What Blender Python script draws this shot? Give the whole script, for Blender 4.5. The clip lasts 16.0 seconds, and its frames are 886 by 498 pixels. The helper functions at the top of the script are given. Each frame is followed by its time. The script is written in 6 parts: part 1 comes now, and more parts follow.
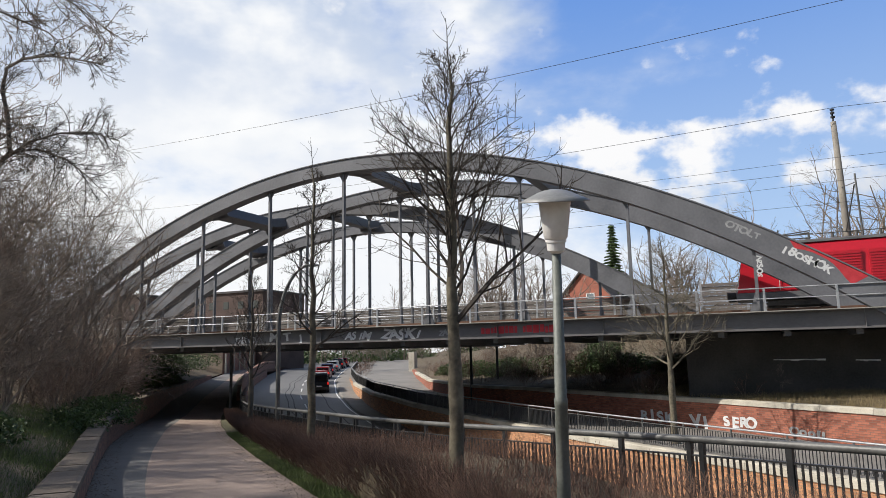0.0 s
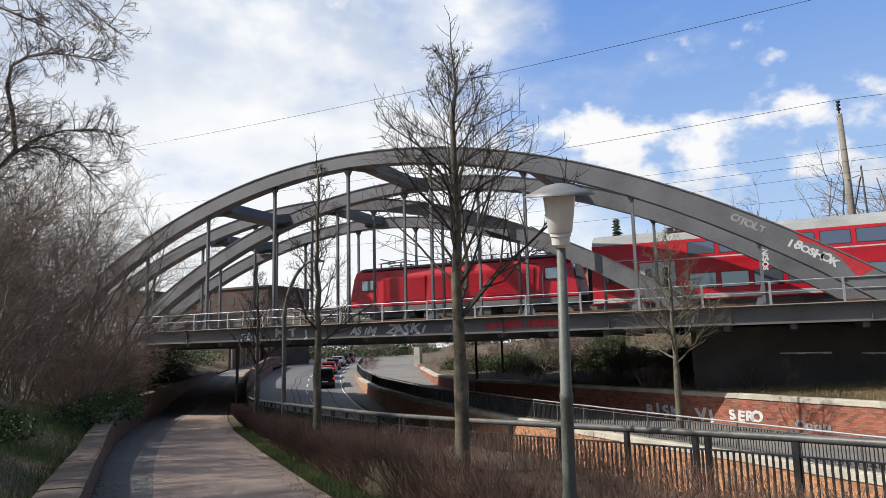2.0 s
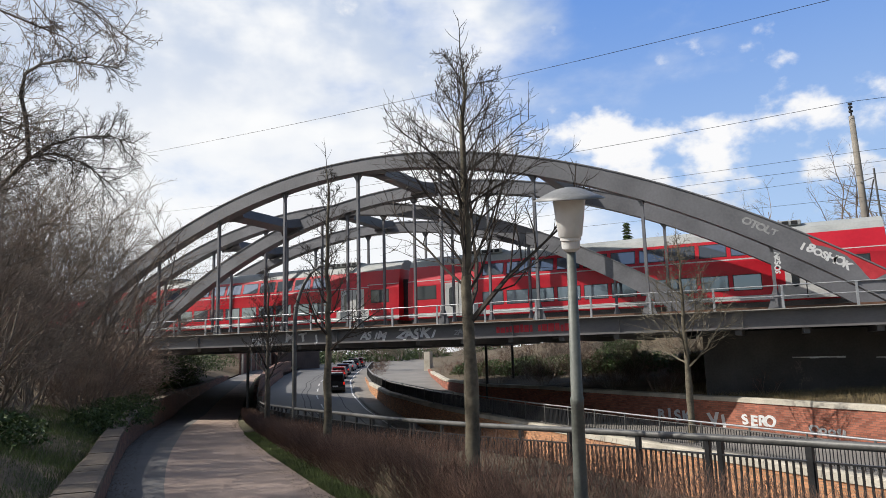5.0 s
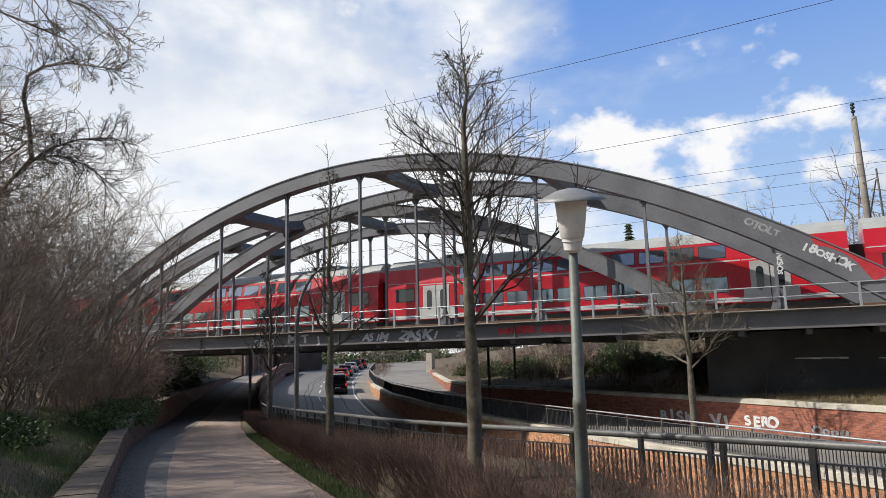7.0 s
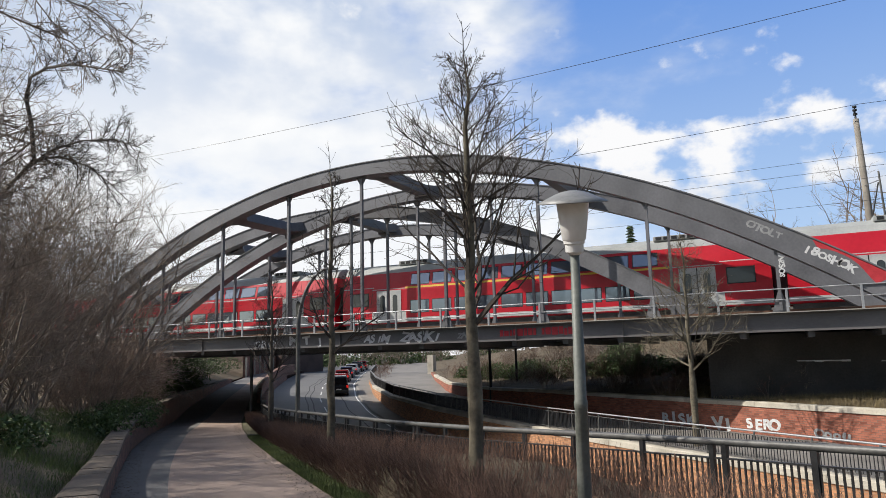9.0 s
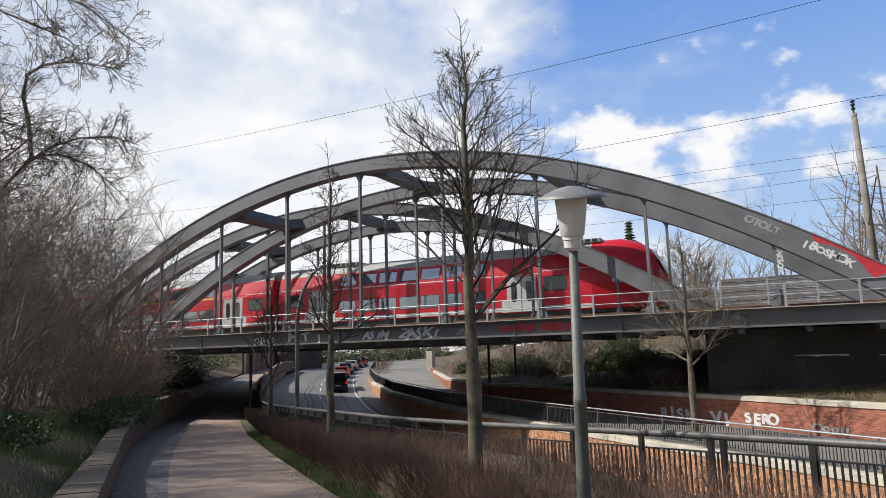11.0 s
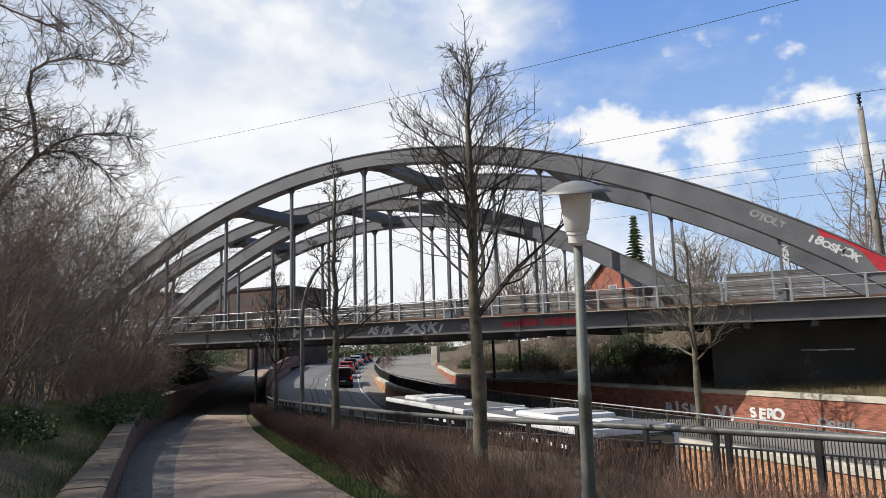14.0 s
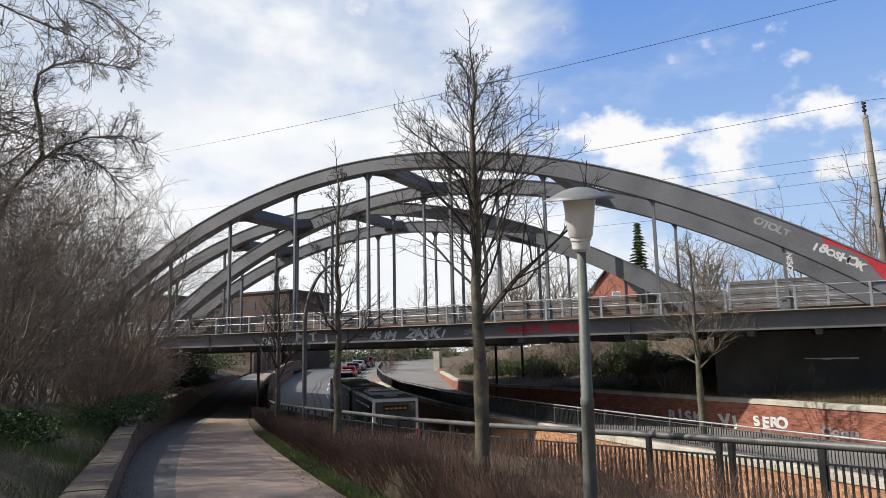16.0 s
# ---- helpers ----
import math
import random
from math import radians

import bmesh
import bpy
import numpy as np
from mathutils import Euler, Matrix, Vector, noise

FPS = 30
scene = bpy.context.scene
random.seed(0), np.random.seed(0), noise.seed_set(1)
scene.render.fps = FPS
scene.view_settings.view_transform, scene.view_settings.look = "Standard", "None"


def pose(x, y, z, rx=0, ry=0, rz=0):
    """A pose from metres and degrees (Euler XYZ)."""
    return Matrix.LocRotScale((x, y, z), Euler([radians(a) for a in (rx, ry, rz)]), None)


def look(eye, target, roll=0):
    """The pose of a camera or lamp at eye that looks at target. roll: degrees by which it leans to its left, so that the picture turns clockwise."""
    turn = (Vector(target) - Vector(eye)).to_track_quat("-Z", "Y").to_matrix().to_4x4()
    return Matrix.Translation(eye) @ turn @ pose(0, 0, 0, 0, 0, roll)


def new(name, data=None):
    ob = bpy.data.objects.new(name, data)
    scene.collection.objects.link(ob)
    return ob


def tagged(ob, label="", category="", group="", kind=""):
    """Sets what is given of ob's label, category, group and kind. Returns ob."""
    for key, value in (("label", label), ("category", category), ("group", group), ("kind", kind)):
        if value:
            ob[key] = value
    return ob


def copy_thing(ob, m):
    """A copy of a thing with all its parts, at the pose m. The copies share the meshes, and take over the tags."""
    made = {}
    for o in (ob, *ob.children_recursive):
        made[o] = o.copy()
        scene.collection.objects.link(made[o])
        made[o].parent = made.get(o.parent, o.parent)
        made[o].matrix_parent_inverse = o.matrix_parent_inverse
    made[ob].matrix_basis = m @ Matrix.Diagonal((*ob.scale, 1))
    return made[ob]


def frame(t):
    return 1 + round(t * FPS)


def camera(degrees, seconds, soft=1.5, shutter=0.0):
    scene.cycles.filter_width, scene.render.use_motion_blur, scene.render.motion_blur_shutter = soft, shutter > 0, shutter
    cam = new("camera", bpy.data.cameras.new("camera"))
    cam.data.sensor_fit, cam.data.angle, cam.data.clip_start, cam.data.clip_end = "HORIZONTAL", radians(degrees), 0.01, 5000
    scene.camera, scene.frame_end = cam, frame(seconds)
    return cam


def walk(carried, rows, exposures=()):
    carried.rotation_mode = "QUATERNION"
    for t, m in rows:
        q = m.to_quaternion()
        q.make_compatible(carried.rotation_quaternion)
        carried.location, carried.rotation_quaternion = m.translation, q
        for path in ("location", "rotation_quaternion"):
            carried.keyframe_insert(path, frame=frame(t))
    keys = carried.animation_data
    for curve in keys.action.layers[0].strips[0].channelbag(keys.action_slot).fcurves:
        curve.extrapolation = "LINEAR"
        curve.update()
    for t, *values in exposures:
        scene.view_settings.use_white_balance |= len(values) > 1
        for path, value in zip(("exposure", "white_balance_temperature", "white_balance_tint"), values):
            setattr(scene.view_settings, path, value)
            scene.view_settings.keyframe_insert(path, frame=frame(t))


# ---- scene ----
cam = camera(65.88, 16.0, soft=0.85)
walk(cam, [
    (0, pose(0, 0, 1.6, 98.559, 1.185, 24.993)),
    (0.5, pose(0, 0, 1.6, 98.496, 1.372, 25.027)),
    (1, pose(0, 0, 1.6, 98.418, 1.450, 25.091)),
    (1.5, pose(0, 0, 1.6, 98.280, 1.486, 25.223)),
    (2, pose(0, 0, 1.6, 98.145, 1.432, 25.420)),
    (2.5, pose(0, 0, 1.6, 98.094, 1.404, 25.602)),
    (3, pose(0, 0, 1.6, 98.213, 1.495, 25.829)),
    (3.5, pose(0, 0, 1.6, 98.402, 1.499, 25.996)),
    (4, pose(0, 0, 1.6, 98.516, 1.549, 26.135)),
    (6.5, pose(0, 0, 1.6, 98.553, 1.435, 26.400)),
    (7, pose(0, 0, 1.6, 98.652, 1.572, 26.430)),
    (7.5, pose(0, 0, 1.6, 98.726, 1.577, 26.489)),
    (8, pose(0, 0, 1.6, 98.780, 1.516, 26.575)),
    (8.5, pose(0, 0, 1.6, 98.779, 1.500, 26.598)),
    (9, pose(0, 0, 1.6, 98.814, 1.453, 26.547)),
    (11.5, pose(0, 0, 1.6, 98.391, 1.723, 26.453)),
    (12, pose(0, 0, 1.6, 98.272, 1.511, 26.499)),
    (12.5, pose(0, 0, 1.6, 98.152, 1.409, 26.579)),
    (13, pose(0, 0, 1.6, 98.084, 1.533, 26.707)),
    (13.5, pose(0, 0, 1.6, 98.046, 1.653, 26.780)),
    (14, pose(0, 0, 1.6, 98.097, 1.775, 26.848)),
    (14.5, pose(0, 0, 1.6, 98.126, 1.677, 26.943)),
    (15, pose(0, 0, 1.6, 98.177, 1.462, 27.006)),
    (15.5, pose(0, 0, 1.6, 98.360, 1.349, 27.064)),
    (16, pose(0, 0, 1.6, 98.544, 1.288, 27.060)),
])

# ---- world, sun, exposure ----
SUN_DIR = Vector((-0.66, -0.385, 0.70)).normalized()  # towards the sun
scene.view_settings.exposure = 0.0
world = bpy.data.worlds.new("sky")
scene.world = world
world.use_nodes = True
wn = world.node_tree
sky = wn.nodes.new("ShaderNodeTexSky")
sky.sky_type = "NISHITA"
sky.sun_disc = False
sky.sun_elevation = math.asin(SUN_DIR.z)
sky.sun_rotation = math.atan2(SUN_DIR.x, SUN_DIR.y)
sky.air_density, sky.dust_density = 1.0, 1.5
wn.links.new(sky.outputs[0], wn.nodes["Background"].inputs[0])
wn.nodes["Background"].inputs[1].default_value = 0.10
sun_data = bpy.data.lights.new("sun", "SUN")
sun_data.energy, sun_data.angle, sun_data.color = 4.8, radians(0.6), (1.0, 0.955, 0.89)
sun = new("sun", sun_data)
sun.matrix_world = look(SUN_DIR * 50, (0, 0, 0))


# ---- small helpers ----
def AB(a, b, z=0.0):
    """A point a metres along the path and b metres to its right."""
    return Vector(((b - a) * 0.70711, (a + b) * 0.70711, z))


def interp(table, a):
    """Linear table lookup; table rows are (a, value)."""
    if a <= table[0][0]:
        return table[0][1]
    for (a0, v0), (a1, v1) in zip(table, table[1:]):
        if a <= a1:
            k = (a - a0) / (a1 - a0)
            return v0 + (v1 - v0) * k
    return table[-1][1]


def mesh_from(name, verts, faces, mat=None, smooth=False):
    me = bpy.data.meshes.new(name)
    me.from_pydata([tuple(v) for v in verts], [], faces)
    if mat:
        me.materials.append(mat)
    if smooth:
        me.polygons.foreach_set("use_smooth", [True] * len(me.polygons))
    me.update()
    return me


def part_mesh(name, me, parent, label=""):
    ob = new(name, me)
    ob.parent = parent
    return tagged(ob, label)


def part(name, bm, mat, parent, label="", smooth=False):
    me = bpy.data.meshes.new(name)
    bm.normal_update()
    bm.to_mesh(me)
    bm.free()
    if mat:
        me.materials.append(mat)
    if smooth:
        me.polygons.foreach_set("use_smooth", [True] * len(me.polygons))
    ob = new(name, me)
    if parent is not None:
        ob.parent = parent
    return tagged(ob, label) if label else ob


def thing(name, label, category, at=None, group="", kind=""):
    ob = new(name)
    ob.empty_display_size = 0.3
    if at is not None:
        ob.matrix_basis = at
    return tagged(ob, label, category, group, kind)


def box(bm, x0, x1, y0, y1, z0, z1, bev=0.0):
    m = Matrix.Translation(((x0 + x1) / 2, (y0 + y1) / 2, (z0 + z1) / 2)) @ Matrix.Diagonal((abs(x1 - x0), abs(y1 - y0), abs(z1 - z0), 1))
    r = bmesh.ops.create_cube(bm, size=1.0, matrix=m)
    if bev:
        es = list({e for v in r["verts"] for e in v.link_edges})
        bmesh.ops.bevel(bm, geom=es, offset=bev, segments=2, affect="EDGES", profile=0.6)
    return bm


def rod(bm, p, q, r0, r1=None, seg=8):
    p, q = Vector(p), Vector(q)
    d = q - p
    m = Matrix.Translation((p + q) / 2) @ d.to_track_quat("Z", "Y").to_matrix().to_4x4()
    bmesh.ops.create_cone(bm, cap_ends=True, segments=seg, radius1=r0, radius2=r0 if r1 is None else r1, depth=d.length, matrix=m)
    return bm


def turned(bm, prof, seg=24, m=None):
    """A body of revolution about z from (r, z) pairs."""
    rings = []
    for r, z in prof:
        rings.append([bm.verts.new((m or Matrix()) @ Vector((r * math.cos(2 * math.pi * i / seg), r * math.sin(2 * math.pi * i / seg), z))) for i in range(seg)])
    for r0, r1 in zip(rings, rings[1:]):
        for i in range(seg):
            bm.faces.new((r0[i], r0[(i + 1) % seg], r1[(i + 1) % seg], r1[i]))
    bm.faces.new(rings[0][::-1])
    bm.faces.new(rings[-1])
    return bm


def ribbon(rows):
    """Vertices and faces of a sheet through rows of equal numbers of points."""
    n = len(rows[0])
    verts = [p for r in rows for p in r]
    faces = [(i * n + j, i * n + j + 1, (i + 1) * n + j + 1, (i + 1) * n + j) for i in range(len(rows) - 1) for j in range(n - 1)]
    return verts, faces


def sweep(pts, section, closed_ends=True):
    """A solid of the section (across, up) carried along the points, kept upright."""
    verts, faces, n = [], [], len(section)
    for i, p in enumerate(pts):
        d = Vector(pts[min(i + 1, len(pts) - 1)]) - Vector(pts[max(i - 1, 0)])
        side = Vector((d.y, -d.x, 0)).normalized()
        for u, v in section:
            verts.append(Vector(p) + side * u + Vector((0, 0, v)))
    for i in range(len(pts) - 1):
        for j in range(n):
            k = (j + 1) % n
            faces.append((i * n + j, i * n + k, (i + 1) * n + k, (i + 1) * n + j))
    if closed_ends:
        faces.append(tuple(range(n))[::-1])
        faces.append(tuple((len(pts) - 1) * n + j for j in range(n)))
    return verts, faces


# ---- materials ----
def material(name, dark, light, scale=4.0, rough=0.7, metal=0.0, bump=0.2, fine=40.0, spread=0.5, vary=0.0, spec=0.5, stretch=(1, 1, 1), bump_dist=0.02):
    """Two-scale mottled surface between two colours, with fine relief; vary: change from piece to piece."""
    m = bpy.data.materials.new(name)
    m.use_nodes = True
    t = m.node_tree
    b = t.nodes["Principled BSDF"]
    b.inputs["Roughness"].default_value, b.inputs["Metallic"].default_value = rough, metal
    b.inputs["Specular IOR Level"].default_value = spec
    co = t.nodes.new("ShaderNodeTexCoord")
    mp = t.nodes.new("ShaderNodeMapping")
    mp.inputs["Scale"].default_value = stretch
    t.links.new(co.outputs["Object"], mp.inputs[0])
    big, small = t.nodes.new("ShaderNodeTexNoise"), t.nodes.new("ShaderNodeTexNoise")
    for n, s, d in ((big, scale, 6), (small, fine, 4)):
        n.inputs["Scale"].default_value, n.inputs["Detail"].default_value = s, d
        t.links.new(mp.outputs[0], n.inputs["Vector"])
    mix = t.nodes.new("ShaderNodeMath")
    mix.operation = "MULTIPLY_ADD"
    t.links.new(small.outputs[0], mix.inputs[0])
    mix.inputs[1].default_value = 0.45
    t.links.new(big.outputs[0], mix.inputs[2])
    ramp = t.nodes.new("ShaderNodeValToRGB")
    e = ramp.color_ramp.elements
    e[0].position, e[1].position = 0.72 - spread / 2, 0.72 + spread / 2
    e[0].color, e[1].color = (*dark, 1), (*light, 1)
    t.links.new(mix.outputs[0], ramp.inputs[0])
    col = ramp.outputs[0]
    if vary:
        info = t.nodes.new("ShaderNodeObjectInfo")
        geo = t.nodes.new("ShaderNodeNewGeometry")
        add = t.nodes.new("ShaderNodeMath")
        add.operation = "ADD"
        t.links.new(info.outputs["Random"], add.inputs[0])
        t.links.new(geo.outputs["Random Per Island"], add.inputs[1])
        fr = t.nodes.new("ShaderNodeMath")
        fr.operation = "FRACT"
        t.links.new(add.outputs[0], fr.inputs[0])
        mr = t.nodes.new("ShaderNodeMapRange")
        mr.inputs[3].default_value, mr.inputs[4].default_value = 1 - vary, 1 + vary
        t.links.new(fr.outputs[0], mr.inputs[0])
        hs = t.nodes.new("ShaderNodeHueSaturation")
        t.links.new(mr.outputs[0], hs.inputs["Value"])
        t.links.new(col, hs.inputs["Color"])
        col = hs.outputs[0]
    t.links.new(col, b.inputs["Base Color"])
    rr = t.nodes.new("ShaderNodeMapRange")
    rr.inputs[3].default_value, rr.inputs[4].default_value = max(rough - 0.12, 0.02), min(rough + 0.12, 1)
    t.links.new(big.outputs[0], rr.inputs[0])
    t.links.new(rr.outputs[0], b.inputs["Roughness"])
    if bump:
        bp = t.nodes.new("ShaderNodeBump")
        bp.inputs["Strength"].default_value, bp.inputs["Distance"].default_value = bump, bump_dist
        t.links.new(small.outputs[0], bp.inputs["Height"])
        t.links.new(bp.outputs[0], b.inputs["Normal"])
    return m


def glass(name, tint=(0.02, 0.03, 0.04), rough=0.03, coat=0.0):
    m = bpy.data.materials.new(name)
    m.use_nodes = True
    b = m.node_tree.nodes["Principled BSDF"]
    b.inputs["Base Color"].default_value = (*tint, 1)
    b.inputs["Roughness"].default_value = rough
    b.inputs["Specular IOR Level"].default_value = 0.9
    b.inputs["Metallic"].default_value = coat
    return m


def glow(name, colour, strength):
    m = bpy.data.materials.new(name)
    m.use_nodes = True
    b = m.node_tree.nodes["Principled BSDF"]
    b.inputs["Base Color"].default_value = (*colour, 1)
    b.inputs["Emission Color"].default_value = (*colour, 1)
    b.inputs["Emission Strength"].default_value = strength
    return m


STEEL = material("grey_bridge_paint", (0.10, 0.10, 0.105), (0.20, 0.20, 0.21), 0.5, 0.55, 0.0, 0.08, 9, 0.6)
GIRDER = material("weathered_girder_paint", (0.10, 0.095, 0.095), (0.19, 0.18, 0.175), 0.4, 0.65, 0.0, 0.15, 6, 0.7, stretch=(1, 1, 3))
RAIL_STEEL = material("galvanised_steel", (0.30, 0.31, 0.32), (0.50, 0.50, 0.50), 2, 0.5, 0.4, 0.05, 30)
RUST = material("rusty_rail", (0.09, 0.045, 0.025), (0.2, 0.1, 0.06), 3, 0.75)
BALLAST = material("track_ballast", (0.08, 0.07, 0.06), (0.26, 0.23, 0.2), 3, 0.9, 0, 0.9, 25, 0.5, bump_dist=0.06)
ASPHALT = material("worn_asphalt", (0.105, 0.098, 0.092), (0.20, 0.187, 0.175), 0.5, 0.85, 0, 0.35, 60, 0.7)
ROAD = material("road_asphalt", (0.10, 0.10, 0.10), (0.19, 0.185, 0.18), 0.3, 0.7, 0, 0.3, 50, 0.7)
PAVERS = material("reddish_paving", (0.21, 0.152, 0.118), (0.39, 0.295, 0.24), 0.8, 0.85, 0, 0.35, 35, 0.7)
CONCRETE = material("weathered_concrete", (0.22, 0.21, 0.18), (0.50, 0.47, 0.40), 1.2, 0.85, 0, 0.3, 25, 0.6)
# near-black colour holds the deep shade under the bridge decks
DARK_CONC = material("shade_darkened_concrete", (0.04, 0.037, 0.035), (0.10, 0.093, 0.085), 0.6, 0.9, 0, 0.3, 12, 0.6)
def brickwork(name, dark, light, joint, width=0.25, row=0.083):
    """Laid bricks at true size along a wall's own length and height."""
    m = material(name, dark, light, 1.3, 0.88, 0, 0.0, 25, 0.8)
    t = m.node_tree
    b = t.nodes["Principled BSDF"]
    base = b.inputs["Base Color"].links[0].from_socket
    uv, br = t.nodes.new("ShaderNodeUVMap"), t.nodes.new("ShaderNodeTexBrick")
    t.links.new(uv.outputs[0], br.inputs["Vector"])
    br.inputs["Scale"].default_value = 1.0
    br.inputs["Brick Width"].default_value, br.inputs["Row Height"].default_value = width, row
    br.inputs["Mortar Size"].default_value, br.inputs["Mortar Smooth"].default_value, br.inputs["Bias"].default_value = 0.009, 0.2, -0.25
    br.inputs["Color1"].default_value, br.inputs["Color2"].default_value, br.inputs["Mortar"].default_value = (1.15, 1.15, 1.15, 1), (0.42, 0.40, 0.42, 1), (1, 1, 1, 1)
    mul = t.nodes.new("ShaderNodeMix")
    mul.data_type, mul.blend_type = "RGBA", "MULTIPLY"
    mul.inputs[0].default_value = 1.0
    t.links.new(base, mul.inputs[6])
    t.links.new(br.outputs["Color"], mul.inputs[7])
    fin = t.nodes.new("ShaderNodeMix")
    fin.data_type = "RGBA"
    t.links.new(br.outputs["Fac"], fin.inputs[0])
    t.links.new(mul.outputs[2], fin.inputs[6])
    fin.inputs[7].default_value = (*joint, 1)
    t.links.new(fin.outputs[2], b.inputs["Base Color"])
    bp = t.nodes.new("ShaderNodeBump")
    bp.inputs["Strength"].default_value, bp.inputs["Distance"].default_value = 0.6, 0.01
    bp.invert = True
    t.links.new(br.outputs["Fac"], bp.inputs["Height"])
    t.links.new(bp.outputs[0], b.inputs["Normal"])
    return m


BRICK = brickwork("red_brick", (0.24, 0.075, 0.045), (0.44, 0.16, 0.10), (0.20, 0.12, 0.09))
ORANGE = brickwork("orange_brick", (0.38, 0.17, 0.08), (0.60, 0.30, 0.15), (0.33, 0.22, 0.14))
OLDBRICK = brickwork("old_brown_brick", (0.13, 0.065, 0.045), (0.29, 0.15, 0.105), (0.13, 0.105, 0.085))
MORTAR = material("mortar", (0.14, 0.10, 0.08), (0.27, 0.21, 0.17), 3, 0.95, 0, 0.4, 60)
SOIL = material("leaf_litter_soil", (0.045, 0.035, 0.022), (0.19, 0.145, 0.09), 0.6, 0.95, 0, 0.8, 14, 0.7, bump_dist=0.08)
GRASS_SOIL = material("grassy_verge_soil", (0.06, 0.055, 0.03), (0.15, 0.14, 0.08), 0.5, 0.95, 0, 0.8, 18, 0.7, bump_dist=0.06)
BARK = material("grey_brown_bark", (0.045, 0.038, 0.03), (0.17, 0.145, 0.11), 4, 0.9, 0, 0.6, 25, 0.6, stretch=(1, 1, 0.35))
PALE_BARK = material("mottled_plane_bark", (0.06, 0.05, 0.034), (0.21, 0.18, 0.125), 5, 0.9, 0, 0.5, 22, 0.5)
TWIG = material("dark_twigs", (0.125, 0.10, 0.08), (0.36, 0.29, 0.23), 3, 0.9, 0, 0.2, 20, vary=0.3)
CROWN_TWIG = material("dark_street_tree_twigs", (0.026, 0.021, 0.017), (0.085, 0.068, 0.052), 3, 0.9, 0, 0.2, 20, vary=0.3)
BROWN_TWIG = material("brown_hedge_twigs", (0.07, 0.039, 0.028), (0.21, 0.125, 0.088), 2, 0.9, 0, 0.2, 15, vary=0.35)
VINE_TWIG = material("withered_creeper_stems", (0.13, 0.088, 0.066), (0.36, 0.265, 0.205), 2, 0.9, 0, 0.2, 15, vary=0.35)
LEAF = material("evergreen_leaves", (0.025, 0.05, 0.012), (0.10, 0.15, 0.04), 2, 0.6, 0, 0.2, 12, vary=0.35)
GRASS = material("grass_blades", (0.05, 0.075, 0.02), (0.15, 0.19, 0.055), 1.5, 0.7, 0, 0.1, 8, vary=0.35)
BLACK_IRON = material("black_painted_iron", (0.012, 0.012, 0.013), (0.05, 0.05, 0.05), 2, 0.45, 0.1, 0.1, 30)
GREY_IRON = material("grey_painted_tube", (0.07, 0.07, 0.065), (0.17, 0.165, 0.155), 3, 0.5, 0.2, 0.15, 30)
POST_GREEN = material("grey_green_post_paint", (0.09, 0.10, 0.085), (0.20, 0.21, 0.185), 4, 0.55, 0.1, 0.15, 30)
WHITE = material("white_road_paint", (0.55, 0.55, 0.52), (0.8, 0.8, 0.78), 3, 0.7, 0, 0.1, 40)

# ---- the lie of the land: heights and edges along the path ----
PATH_Z = [(-40, 0.6), (0, 0.0), (10, -0.49), (45, -2.2), (50, -2.25), (60, -1.6), (75, -0.7), (90, -0.2), (130, 0.0), (240, 0.5)]
PATH_L = [(-40, 1.2), (-10, -0.1), (0, -0.62), (6, -0.98), (9, -1.22), (12.5, -1.52), (18.4, -2.0), (25.3, -2.45), (34.5, -2.68), (44, -2.62), (50, -2.2), (57, -1.5), (62, -0.6), (69, 0.6), (90, 5.0), (130, 16.0), (240, 50.0)]
PATH_R = [(-40, 5.0), (0, 2.55), (10.2, 1.92), (12.5, 1.82), (18.6, 1.62), (27.8, 1.46), (36, 1.5), (45.9, 1.86), (49, 2.1), (62, 3.2), (77, 4.9), (89, 7.2), (130, 18.5), (240, 53.0)]
FENCE_B = [(-40, 20.0), (-10, 11.5), (0, 8.3), (5.6, 6.6), (8.8, 5.7), (12, 4.7), (15.2, 4.0), (21.4, 3.35), (28, 2.9), (36, 2.7), (49, 3.2), (62, 4.2), (77, 6.2), (89, 8.5), (130, 19.5), (240, 54.0)]
FENCE_Z = [(-40, 0.2), (0, -0.35), (6, -0.52), (12, -0.75), (20, -1.05), (28, -1.4), (45, -2.15), (60, -1.6), (90, -0.2), (130, 0.0), (240, 0.5)]
ROAD_Z = [(-40, -1.6), (-10, -2.4), (9, -3.2), (15, -3.5), (21, -3.64), (27, -3.7), (37, -3.85), (47, -3.85), (60, -2.95), (68, -2.15), (76, -1.6), (100, -0.6), (140, 0.0), (240, 0.5)]
FAR_B = [(-37.2, 25.11), (-9.3, 20.0), (7.4, 17.3), (14.0, 16.37), (22.3, 15.44), (29.8, 14.88), (43.7, 14.51), (57.7, 14.51), (67.0, 15.07), (79.0, 17.21), (93.0, 20.93), (120.9, 29.76), (223.2, 66.96)]
FAR_Z = [(-40, -1.9), (18, -1.93), (46, -1.91), (58, -1.68), (67, -1.25), (79, -0.9), (92, -0.5), (130, 0.1), (240, 0.6)]
RED_B = [(-38.0, 31.35), (-9.5, 27.07), (9.5, 23.09), (18.1, 21.75), (25.6, 20.9), (36.1, 19.38), (48.4, 19.0), (58.9, 19.95), (71.2, 22.8), (95.0, 29.45), (123.5, 38.0), (228.0, 76.0)]
RED_H = [(-40, 1.35), (38, 1.3), (56, 0.95), (70, 0.6), (95, 0.35), (240, 0.2)]
